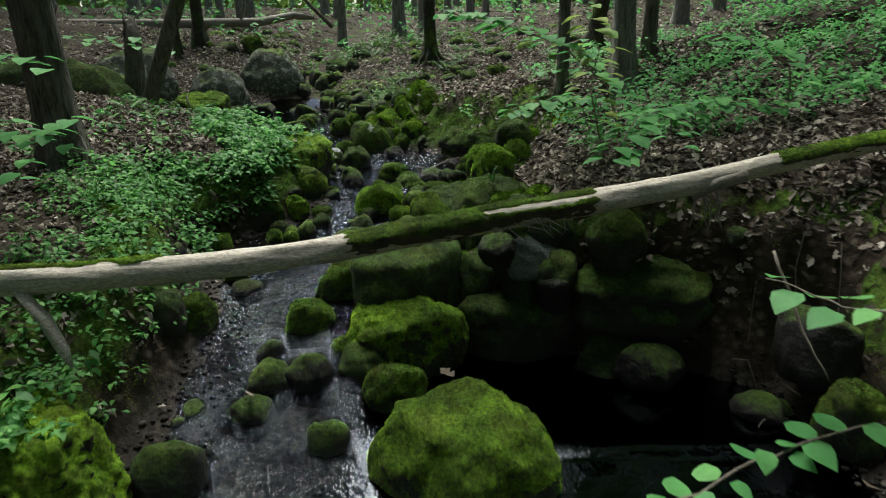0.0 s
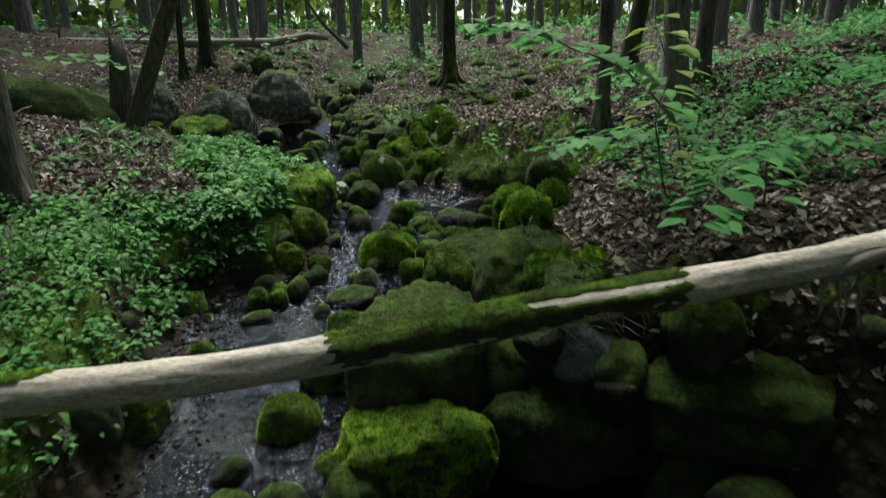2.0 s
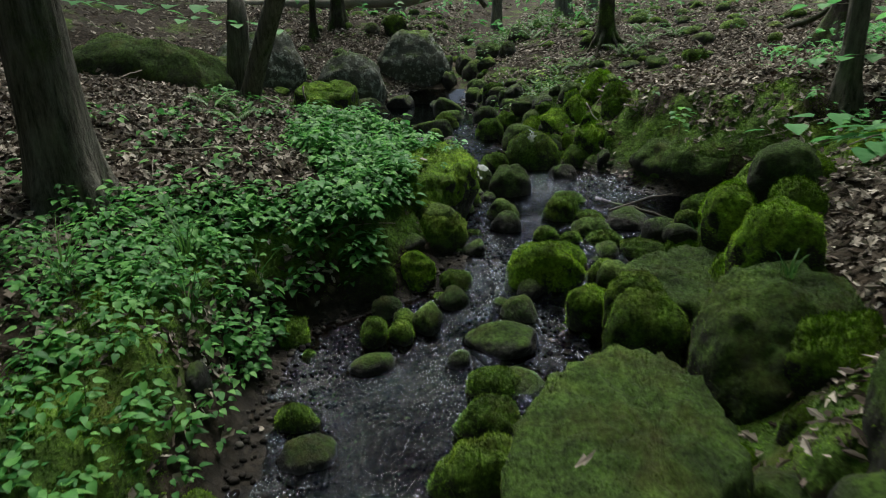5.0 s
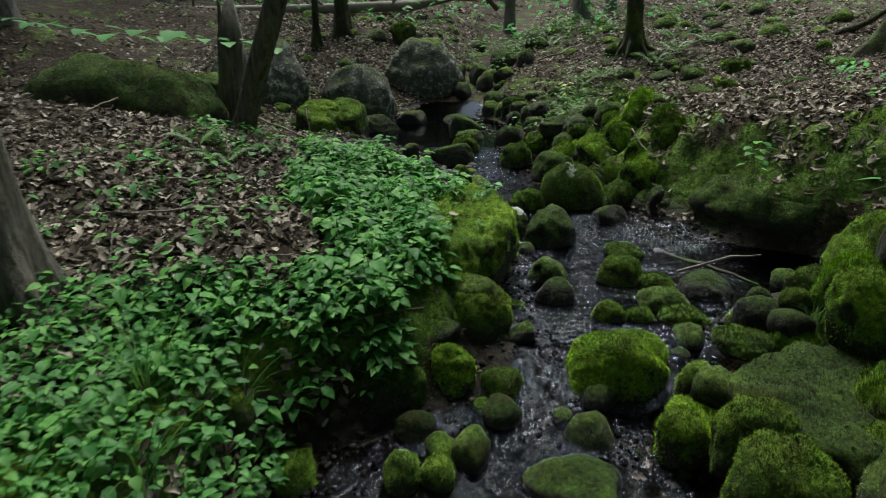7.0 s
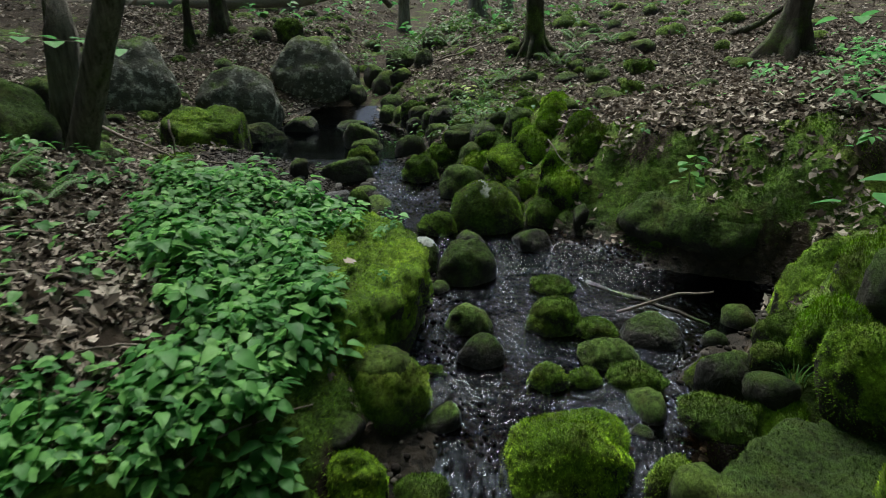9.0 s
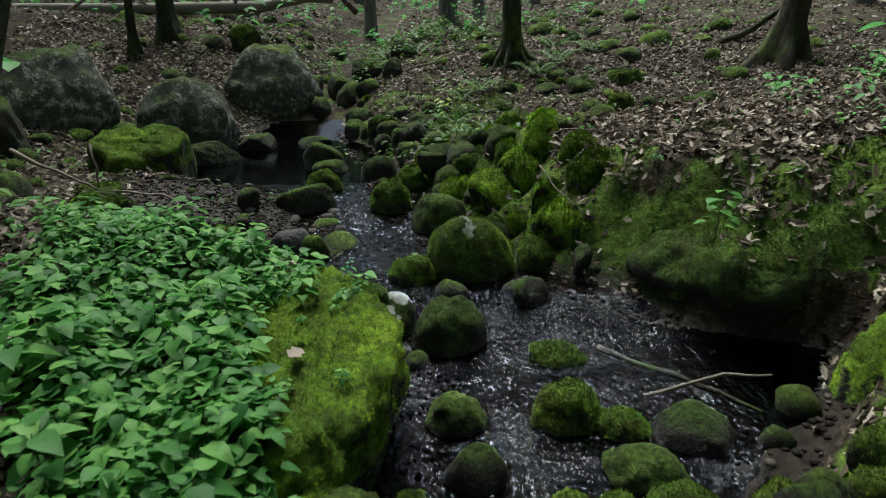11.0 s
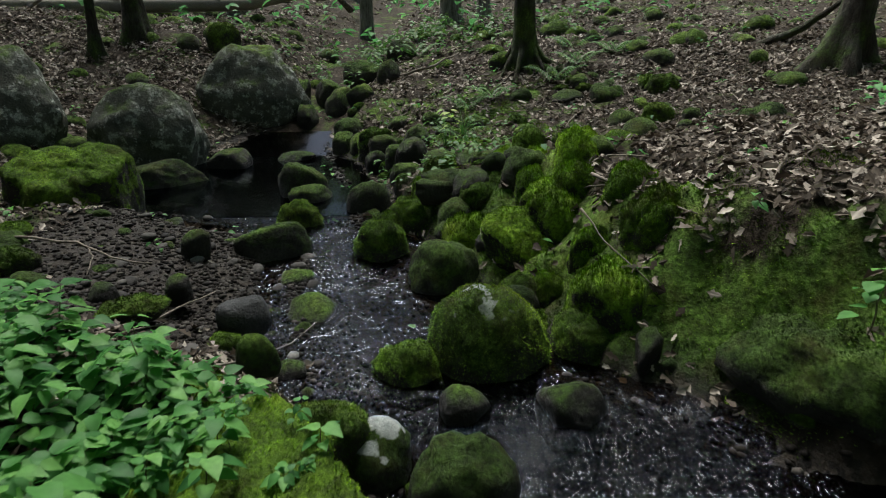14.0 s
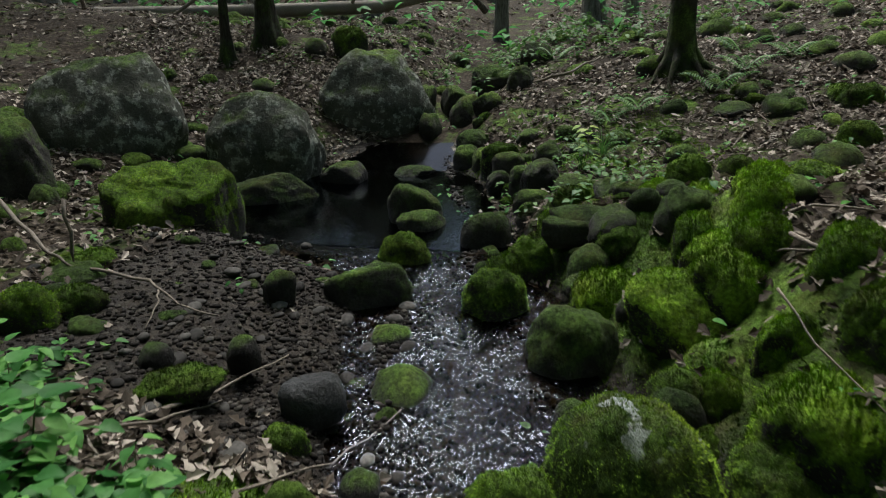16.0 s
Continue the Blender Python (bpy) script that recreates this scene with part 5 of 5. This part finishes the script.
# the lower carpet between them
def herb_leaves(r, x, y, tall, count, size, places):
    z = foot(x, y)
    for i in range(count):
        a = r.uniform(0, 6.283)
        reach = r.uniform(0.01, 0.1)
        p = (x + math.cos(a) * reach, y + math.sin(a) * reach, z + tall * r.uniform(0.3, 1.0))
        s = size * r.uniform(0.6, 1.15)
        places.append((Matrix.Translation(p) @ pose(0, 0, 0, 0, 0, math.degrees(a) - 90) @ pose(0, 0, 0, r.uniform(-25, 20), r.uniform(-20, 20), 0), s, s * r.uniform(0.6, 0.8)))


places = []
for i in range(1500):
    x, y = herb_place(r)
    herb_leaves(r, x, y, r.uniform(0.05, 0.22), 7, 0.055 + 0.03 * ease((y - 5.5) / 3), places)
tagged(leaf_swarm("ground_cover", places, M_LEAF), "low carpet of small green leaves between the herbs", "ground cover", kind="stuff")


def patch(name, count, spot, tall, size, leaves, material, label, category, seed):
    """A bed of low leafy growth as one object."""
    r = random.Random(seed)
    places = []
    for _ in range(count):
        x, y = spot(r)
        herb_leaves(r, x, y, tall * r.uniform(0.5, 1.2), leaves, size, places)
    return tagged(leaf_swarm(name, places, material), label, category, kind="stuff")


def bank_spot(r):
    while True:
        x, y = r.uniform(1.6, 7), r.uniform(6.2, 13)
        if r.random() < 1.15 - 0.09 * abs(y - 8) - (0.6 if x < 2.6 and y > 8.6 else 0) and noise.noise((x, y, 4)) > -0.25:
            return x, y


patch("low_shrubs", 1150, bank_spot, 0.34, 0.085, 6, M_LEAF_SHRUB, "low green shrubs on the litter of the bank", "shrub", 51)
patch("wood_seedlings", 420, lambda r: (r.uniform(-9, 6), r.uniform(11, 24)), 0.12, 0.07, 4, M_LEAF, "scattered small seedlings among dead leaves", "seedling", 52)
patch("wood_seedlings", 170, lambda r: (r.uniform(-5.0, -2.9), r.uniform(6.5, 10.5)), 0.12, 0.09, 4, M_LEAF, "scattered small seedlings among dead leaves", "seedling", 57)
patch("far_shrubs", 500, lambda r: (r.uniform(-20, 22), r.uniform(22, 45)), 0.7, 0.24, 5, M_LEAF_SHRUB, "green undergrowth between the far trunks", "undergrowth", 53)
patch("slope_shrubs", 170, lambda r: (r.gauss(-2.4, 1.3), r.gauss(22.0, 1.2)), 0.45, 0.12, 7, M_FERN, "feathery green undergrowth behind the boulders", "undergrowth", 54)
patch("rill_herbs", 60, lambda r: (r.gauss(-1.5, 0.35), r.gauss(15.2, 0.8)), 0.25, 0.07, 6, M_FERN, "pale green herbs between the mossy stones", "herb", 55)


# ---- branches and saplings that reach into view ----
def branch(name, stem, leaf_len, count, material, seed, label, category="branch", thick=0.006, spread=0.35, flat=8, sides=5):
    """A woody shoot with leaves in two rows."""
    r = random.Random(seed)
    pts = [Vector(p) for p in stem]
    ob = empty(name, *pts[0])
    base = pts[0].copy()
    fine = []
    for a, b in zip(pts, pts[1:]):
        fine += [a.lerp(b, k / 4) + Vector((r.uniform(-0.012, 0.012), r.uniform(-0.012, 0.012), r.uniform(-0.012, 0.012))) for k in range(4)]
    fine.append(pts[-1])
    part("stem", tube([p - base for p in fine], [thick * (1.2 - 0.9 * i / len(fine)) for i in range(len(fine))], sides), M_TWIG, ob)
    meshes = [leaf_mesh("leaf", leaf_len * s, leaf_len * s * w, 0.2, 0.12, material) for s, w in ((1, 0.98), (0.85, 0.9), (1.12, 0.92))]
    for i in range(count):
        k = 0.12 + 0.88 * (i + 0.5) / count
        j = min(int(k * (len(fine) - 1)), len(fine) - 2)
        p = fine[j].lerp(fine[j + 1], k * (len(fine) - 1) - j)
        way = (fine[j + 1] - fine[j]).normalized()
        side = Vector((way.y, -way.x, 0)).normalized() * (1 if i % 2 else -1)
        off = side * r.uniform(0.2, 1.0) * spread * leaf_len + Vector((0, 0, r.uniform(-0.2, 0.3) * leaf_len))
        out = (side + way * 0.6).normalized()
        leaf = new("leaf", r.choice(meshes))
        leaf.parent = ob
        leaf.matrix_basis = Matrix.Translation(p - base + off) @ pose(0, 0, 0, 0, 0, math.degrees(math.atan2(out.y, out.x)) - 90) @ pose(0, 0, 0, r.uniform(-flat, flat) - 6, r.uniform(-flat, flat), 0)
    return tagged(ob, label, category)


SHOOT = "thin shoot with rounded green leaves"
branch("leafy_branch", [(0.7, 1.78, -0.2), (0.88, 1.75, -0.11), (1.15, 1.75, 0.07), (1.31, 1.73, 0.17), (1.75, 1.6, 0.4)], 0.105, 17, M_LEAF_SHRUB, 71, "grey twig with paired rounded leaves over the pool", flat=20)
branch("leafy_branch", [(1.75, 1.6, 0.62), (1.49, 1.77, 0.6), (1.36, 1.87, 0.6), (1.2, 2.0, 0.64)], 0.11, 8, M_LEAF_SHRUB, 72, SHOOT)
branch("leafy_branch", [(-4.0, 4.7, 1.1), (-3.2, 4.45, 0.98), (-2.45, 4.25, 0.78)], 0.155, 19, M_LEAF_SHRUB, 73, SHOOT)
branch("leafy_branch", [(-4.0, 4.9, 1.5), (-3.3, 4.6, 1.45), (-2.6, 4.4, 1.36)], 0.15, 14, M_LEAF_SHRUB, 74, SHOOT)
branch("leafy_branch", [(-3.4, 4.7, 0.35), (-2.9, 4.5, 0.85), (-2.5, 4.35, 1.02)], 0.15, 12, M_LEAF_SHRUB, 82, SHOOT)
branch("leafy_branch", [(-6.2, 8.9, 1.8), (-4.9, 8.4, 1.66), (-3.6, 8.0, 1.55)], 0.16, 14, M_LEAF_SHRUB, 75, SHOOT)
branch("leafy_branch", [(-6.2, 10.9, 1.65), (-5.3, 10.7, 1.55), (-4.4, 10.8, 1.45)], 0.16, 12, M_LEAF_SHRUB, 76, SHOOT)
branch("leafy_branch", [(2.2, 9.7, 0.45), (1.6, 9.4, 0.55), (0.9, 9.05, 0.4)], 0.2, 6, M_LEAF_SHRUB, 77, SHOOT)
branch("leafy_branch", [(2.9, 11.1, 1.2), (2.3, 11.0, 1.55), (1.6, 10.9, 1.5)], 0.17, 8, M_LEAF_SHRUB, 78, SHOOT)
branch("leafy_branch", [(2.6, 10.2, 0.9), (2.0, 10.1, 1.05), (1.5, 10.0, 1.0)], 0.16, 7, M_LEAF_SHRUB, 83, SHOOT)
SAPLING = "slender sapling with tiers of rounded green leaves"
branch("sapling", [(2.3, 6.0, 0.3), (2.1, 5.7, 0.85), (1.7, 5.3, 0.85), (1.33, 4.85, 0.52)], 0.155, 45, M_LEAF_SHRUB, 79, SAPLING, "sapling", 0.009, 0.8)
branch("sapling", [(2.0, 6.9, 0.4), (1.75, 6.6, 1.0), (1.2, 6.1, 1.42), (0.6, 5.6, 1.6), (0.05, 5.4, 1.72)], 0.155, 53, M_LEAF_SHRUB, 80, SAPLING, "sapling", 0.011, 1.0)
# the sun on these leaves is in their material's colour
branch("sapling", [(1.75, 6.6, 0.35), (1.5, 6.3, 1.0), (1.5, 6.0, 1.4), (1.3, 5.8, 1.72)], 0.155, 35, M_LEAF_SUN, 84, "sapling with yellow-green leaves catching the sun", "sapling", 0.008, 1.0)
branch("sapling", [(2.9, 6.9, 0.45), (2.6, 6.7, 0.8), (2.95, 6.4, 0.85), (3.5, 6.2, 0.8)], 0.155, 35, M_LEAF_SHRUB, 81, SAPLING, "sapling", 0.009, 0.8)
branch("sapling", [(1.7, 7.0, 0.4), (1.5, 6.8, 0.9), (1.0, 6.6, 0.85), (0.7, 6.5, 0.75)], 0.155, 30, M_LEAF_SHRUB, 85, SAPLING, "sapling", 0.008, 1.0)
branch("sapling", [(3.6, 6.5, 0.5), (3.4, 6.2, 1.2), (2.9, 5.8, 1.4), (2.3, 5.5, 1.45)], 0.155, 35, M_LEAF_SHRUB, 86, SAPLING, "sapling", 0.01, 1.0)
branch("seedling", [(0.42, 10.35, 0.2), (0.42, 10.32, 0.42), (0.45, 10.3, 0.52)], 0.085, 16, M_LEAF, 87, "small leafy seedling on the mossy ledge", "seedling", 0.004, 1.0)
branch("seedling", [(1.0, 10.6, 0.4), (1.0, 10.58, 0.55), (1.02, 10.56, 0.62)], 0.08, 12, M_LEAF, 88, "small leafy seedling on the mossy ledge", "seedling", 0.004, 1.0)

# sunlight on this shoot comes from the paler leaf colour
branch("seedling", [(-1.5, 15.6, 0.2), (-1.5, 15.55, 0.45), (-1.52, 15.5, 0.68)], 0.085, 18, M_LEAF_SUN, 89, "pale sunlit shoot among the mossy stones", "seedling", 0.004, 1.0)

# ---- far log, stump, dead wood ----
far_log = tagged(part("fallen_tree", tube([(-16, 20.2, 2.3), (-13, 21, 2.3), (-9.5, 23, 2.3), (-6.8, 24.8, 2.36), (-5.6, 25.3, 2.6), (-4.9, 25.5, 2.5)], [0.17, 0.17, 0.16, 0.15, 0.13, 0.08], 12, 0.2), M_WOOD_GREY), "long grey fallen trunk lying behind the trees", "log")
for p, q in (((-9.2, 23.1, 2.4), (-9.6, 23.0, 3.0)), ((-7.4, 24.4, 2.4), (-7.0, 24.0, 2.9)), ((-12.4, 21.3, 2.4), (-12.0, 20.9, 2.85))):
    part("branch_stub", tube(wander(p, q, 4, 0.05, 3), [0.05, 0.045, 0.04, 0.03, 0.015], 6, 0.2), M_WOOD_GREY, far_log)
stump = empty("stump", -5.42, 11.25, ground_at(-5.42, 11.25))
part("trunk", tube([(0, 0, -0.2), (0, 0, 0.2), (0.06, 0, 0.7), (0.14, 0, 1.35), (0.2, 0, 1.75)], [0.24, 0.18, 0.16, 0.15, 0.06], 14, 0.5, 4), M_BARK, stump)
part("splinter", tube([(0.04, 0, 1.2), (0.06, 0, 1.9)], [0.06, 0.008], 5), M_BARK, stump)
tagged(stump, "rotten broken stump beside the leaning tree", "stump")


def stick(points, thick, material, label, seed=1, name="stick"):
    pts = [Vector(p) for p in points]
    fine = []
    for i, (a, b) in enumerate(zip(pts, pts[1:])):
        fine += wander(a, b, 4, 0.03 * (b - a).length, seed + i)[:-1]
    fine.append(pts[-1])
    ob = part(name, tube(fine, [thick * (1 - 0.7 * i / len(fine)) for i in range(len(fine))], 6, 0.3, seed), material)
    return tagged(ob, label, "stick", "dead sticks")


stick([(-6.0, 12.7, 0.5), (-5.0, 12.1, 0.3), (-4.75, 12.05, 0.2)], 0.02, M_TWIG, "dead grey branch lying across the stones", 3)
stick([(-4.85, 12.2, 0.62), (-4.78, 12.1, 0.17), (-4.13, 12.0, 0.16), (-3.77, 11.77, 0.12), (-3.46, 11.7, 0.1)], 0.014, M_TWIG, "forked bleached twig on the gravel", 4)
stick([(-4.0, 11.9, 0.14), (-3.85, 11.7, 0.15), (-3.8, 11.5, 0.08)], 0.007, M_TWIG, "forked bleached twig on the gravel", 5)
stick([(-0.3, 9.3, -0.38), (0.08, 9.22, -0.2), (0.26, 9.09, -0.13)], 0.013, M_TWIG, "bent grey stick lying in the pool", 6)
stick([(-0.42, 9.94, -0.42), (-0.05, 9.57, -0.4), (0.3, 9.2, -0.42)], 0.024, M_BARK_MOSS, "dark sunken pole at the edge of the pool", 7)
stick([(-0.45, 12.2, 0.55), (-0.2, 11.75, 0.5), (-0.02, 11.3, 0.5)], 0.013, M_TWIG, "crooked twig on the mossy bank", 8)
stick([(-0.6, 11.75, 0.42), (-0.5, 11.5, 0.28), (-0.3, 11.1, 0.14)], 0.007, M_TWIG, "thin pale twig hanging down the moss", 9)
stick([(2.25, 3.9, 0.1), (2.35, 3.6, -0.35), (2.45, 3.4, -0.6)], 0.012, M_TWIG, "thin stick leaning on the bank by the pool", 10)
r = random.Random(91)
for i in range(16):
    x, y = r.uniform(2.0, 3.0), r.uniform(3.6, 4.6)
    z = ground_at(x, y) + 0.03
    a = r.uniform(0, 6.28)
    l = r.uniform(0.2, 0.5)
    stick([(x, y, z), (x + l * 0.5 * math.cos(a), y + l * 0.5 * math.sin(a), z + 0.05), (x + l * math.cos(a), y + l * math.sin(a), ground_at(x + l * math.cos(a), y + l * math.sin(a)) + 0.02)], 0.006, M_TWIG, "thin dead twig caught under the bank", 100 + i)
for i in range(46):
    x, y = (r.uniform(-5, -2.6), r.uniform(6.5, 11)) if i % 3 == 0 else (r.uniform(-1.0, 4.5), r.uniform(11, 21))
    a = r.uniform(0, 6.28)
    l = r.uniform(0.25, 1.1)
    e = (x + l * math.cos(a), y + l * math.sin(a))
    stick([(x, y, ground_at(x, y) + 0.02), ((x + e[0]) / 2, (y + e[1]) / 2, ground_at((x + e[0]) / 2, (y + e[1]) / 2) + 0.05), (*e, ground_at(*e) + 0.03)], r.uniform(0.005, 0.014), M_TWIG, "dead twig among the leaf litter", 200 + i)
stick([(-6.5, 10.5, 0.9), (-5.9, 10.0, 1.0), (-5.5, 9.0, 0.95)], 0.014, M_TWIG, "dead twig lying over the mossy boulder", 11)
stick([(-10.5, 21, 1.9), (-9.6, 22, 2.8), (-9.0, 22.4, 3.6)], 0.05, M_TWIG, "dead limb propped up from the ground", 12)
stick([(-4.4, 26.5, 2.2), (-5.2, 25.5, 3.2), (-6.4, 24.8, 5.0)], 0.09, M_BARK, "leaning dead sapling among the trunks", 13)
stick([(-2.7, 19.2, 0.8), (-1.9, 18.5, 1.0), (-1.4, 19.6, 1.2)], 0.03, M_TWIG, "dead branch on the litter slope", 14)
stick([(3.0, 18.2, 1.1), (3.9, 18.1, 1.5), (4.4, 18.0, 1.9)], 0.09, M_BARK_MOSS, "mossy root reaching down the slope", 15)

# roots of the tree above the brook
for i, (dx, dy, dz) in enumerate(((-0.55, -0.5, -0.35), (-0.25, -0.75, -0.3), (0.35, -0.65, -0.2), (0.6, -0.3, -0.05), (-0.7, 0.0, -0.1))):
    p = Vector((-0.3, 18.65, ground_at(-0.3, 18.65)))
    e = Vector((p.x + dx, p.y + dy, ground_at(p.x + dx, p.y + dy) - 0.03))
    stick([p + Vector((dx * 0.2, dy * 0.2, 0.35)), p + Vector((dx * 0.45, dy * 0.45, 0.12)), p.lerp(e, 0.75) + Vector((0, 0, 0.04)), e], 0.07, M_BARK_MOSS, "bare tree root gripping the bank", 300 + i, "root")


# ---- ferns and grass ----
def fern(x, y, size, seed):
    r = random.Random(seed)
    ob = empty("fern", x, y, ground_at(x, y))
    for i in range(r.randint(5, 7)):
        a = i * 1.05 + r.uniform(-0.3, 0.3)
        places = []
        for k in range(16):
            q = (k + 1) / 16
            rise = math.sin(q * 2.0) * 0.45 * size
            p = Vector((math.cos(a) * q * size, math.sin(a) * q * size, rise))
            w = 0.32 * size * (1 - q) ** 0.7 * min(1, q * 5 + 0.3) + 0.01
            for s in (1, -1):
                places.append((Matrix.Translation(p) @ pose(0, 0, 0, -12, 0, math.degrees(a) - 90 - s * 68), w, 0.035 * size + 0.006))
        leaf_swarm("frond", places, M_FERN, ob)
    return tagged(ob, "light green fern on the forest floor", "fern", "ferns")


for i, (x, y, s) in enumerate(((0.1, 17.9, 0.5), (0.5, 18.3, 0.45), (-0.9, 17.6, 0.4), (-1.3, 17.3, 0.4), (0.6, 19.4, 0.5), (-4.6, 9.35, 0.35), (-4.2, 9.1, 0.3), (1.2, 18.9, 0.4), (-2.2, 20.4, 0.5), (-3.2, 20.8, 0.5), (-1.4, 15.9, 0.35))):
    fern(x, y, s, 400 + i)


def grass(x, y, tall, count, seed, z=None):
    r = random.Random(seed)
    ob = empty("grass_tuft", x, y, ground_at(x, y) if z is None else z)
    for _ in range(count):
        a, l, w = r.uniform(0, 6.28), tall * r.uniform(0.6, 1.2), r.uniform(0.004, 0.008)
        f, s = Vector((math.cos(a), math.sin(a), 0)), Vector((-math.sin(a), math.cos(a), 0))
        b = f * r.uniform(0, 0.05)
        v, lean = [], r.uniform(0.3, 0.8)
        for k in (0, 0.35, 0.7, 1.0):
            p = b + f * lean * l * k * k + U3 * l * (k - 0.3 * k * k)
            v += [p - s * w * (1 - k * 0.9), p + s * w * (1 - k * 0.9)]
        sheet("blade", v, [(0, 1, 3, 2), (2, 3, 5, 4), (4, 5, 7, 6)], M_FERN, ob)
    return tagged(ob, "tuft of narrow green grass blades", "grass", "grass tufts")


for i, (x, y, h, c) in enumerate(((-1.35, 15.9, 0.5, 22), (-1.55, 15.5, 0.35, 14), (0.55, 6.45, 0.16, 16), (0.35, 8.1, 0.16, 12), (-2.7, 5.9, 0.45, 22), (-2.95, 6.3, 0.45, 22), (-2.75, 6.7, 0.4, 18), (-3.2, 5.6, 0.45, 18))):
    grass(x, y, h, c, 500 + i, 0.08 if 0.3 < x < 0.6 and y < 7 else None)

# ---- fallen leaves that lie singly on stones and water ----
SINGLE = []
for i in range(5):
    rr = random.Random(600 + i)
    mesh = bpy.data.meshes.new("fallen_leaf")
    mesh.from_pydata([tuple(p) for p in dead_leaf_points(rr, Vector((0, 0, 0)), 0.14, U3)], [], HALVES)
    mesh.materials.append(M_LITTER)
    SINGLE.append(mesh)


def drop_leaf(x, y, z, i, size=1.0):
    ob = new("fallen_leaf", SINGLE[i % 5])
    ob.matrix_world = pose(x, y, z, random.Random(i).uniform(-15, 15), 0, 67 * i) @ Matrix.Scale(size, 4)
    return tagged(ob, "single pale dead oak leaf lying on a mossy stone", "leaf", "fallen leaves")


for i, (x, y, z) in enumerate(((-0.5, 4.95, -0.13), (0.1, 3.7, -0.7), (-1.42, 4.0, -0.97), (0.68, 8.9, -0.22), (0.95, 8.75, -0.2), (0.95, 5.3, 0.17), (1.05, 5.25, 0.17), (-2.03, 8.8, 0.2), (1.75, 4.8, -0.22), (1.6, 4.75, -0.24), (1.85, 4.85, -0.22), (-1.0, 12.9, 0.3))):
    drop_leaf(x, y, z, i)


# ---- gravel shelf ----
PEBBLES = []
for i in range(7):
    mesh = solid("pebble", *rock_points(700 + i, 2, 0.6 if i % 2 else 0.0))
    mesh.materials.append(M_PEBBLE)
    PEBBLES.append(mesh)
r = random.Random(95)
gravel = tagged(empty("gravel_bar", -3.5, 12.2, 0.0), "shelf of grey pebbles and grit beside the channel", "gravel", kind="structure")


def gravel_spot(r):
    y = r.uniform(10.75, 14.0)
    left = at_station(EDGE_L, y)
    return left + 0.25 - (abs(r.gauss(0, 0.95)) if r.random() < 0.45 else r.uniform(0, 2.7)), y


for i in range(300):
    x, y = gravel_spot(r)
    s = 0.016 + 0.06 * r.random() ** 2.4
    ob = new("pebble", r.choice(PEBBLES))
    ob.parent = gravel
    ob.matrix_basis = Matrix.Translation((x + 3.5, y - 12.2, ground_at(x, y) + s * 0.15)) @ pose(0, 0, 0, r.uniform(-20, 20), r.uniform(-20, 20), r.uniform(0, 360)) @ Matrix.Diagonal((s, s * r.uniform(0.6, 0.95), s * r.uniform(0.35, 0.6), 1))
verts, faces = [], []
bm = bmesh.new()
bmesh.ops.create_icosphere(bm, subdivisions=1, radius=1)
iv, iq = [v.co.copy() for v in bm.verts], [tuple(v.index for v in f.verts) for f in bm.faces]
bm.free()
for i in range(13000):
    if i < 9500:
        x, y = gravel_spot(r)
    else:
        y = r.uniform(2.5, 17.5)
        x = r.choice((at_station(EDGE_L, y) + r.uniform(-0.15, 0.4), at_station(EDGE_R, y) + r.uniform(-0.4, 0.25)))
    s = 0.006 + 0.022 * r.random() ** 2 if i < 9500 else r.uniform(0.012, 0.035)
    m = Matrix.Translation((x, y, ground_at(x, y) + s * 0.2)) @ pose(0, 0, 0, 0, 0, r.uniform(0, 360)) @ Matrix.Diagonal((s, s * r.uniform(0.6, 1), s * 0.6, 1))
    b = len(verts)
    verts += [m @ (v * r.uniform(0.85, 1.15)) - Vector((-3.5, 12.2, 0)) for v in iv]
    faces += [tuple(b + q for q in f) for f in iq]
tagged(sheet("grit", verts, faces, M_GRIT, gravel, smooth=True), kind="stuff")
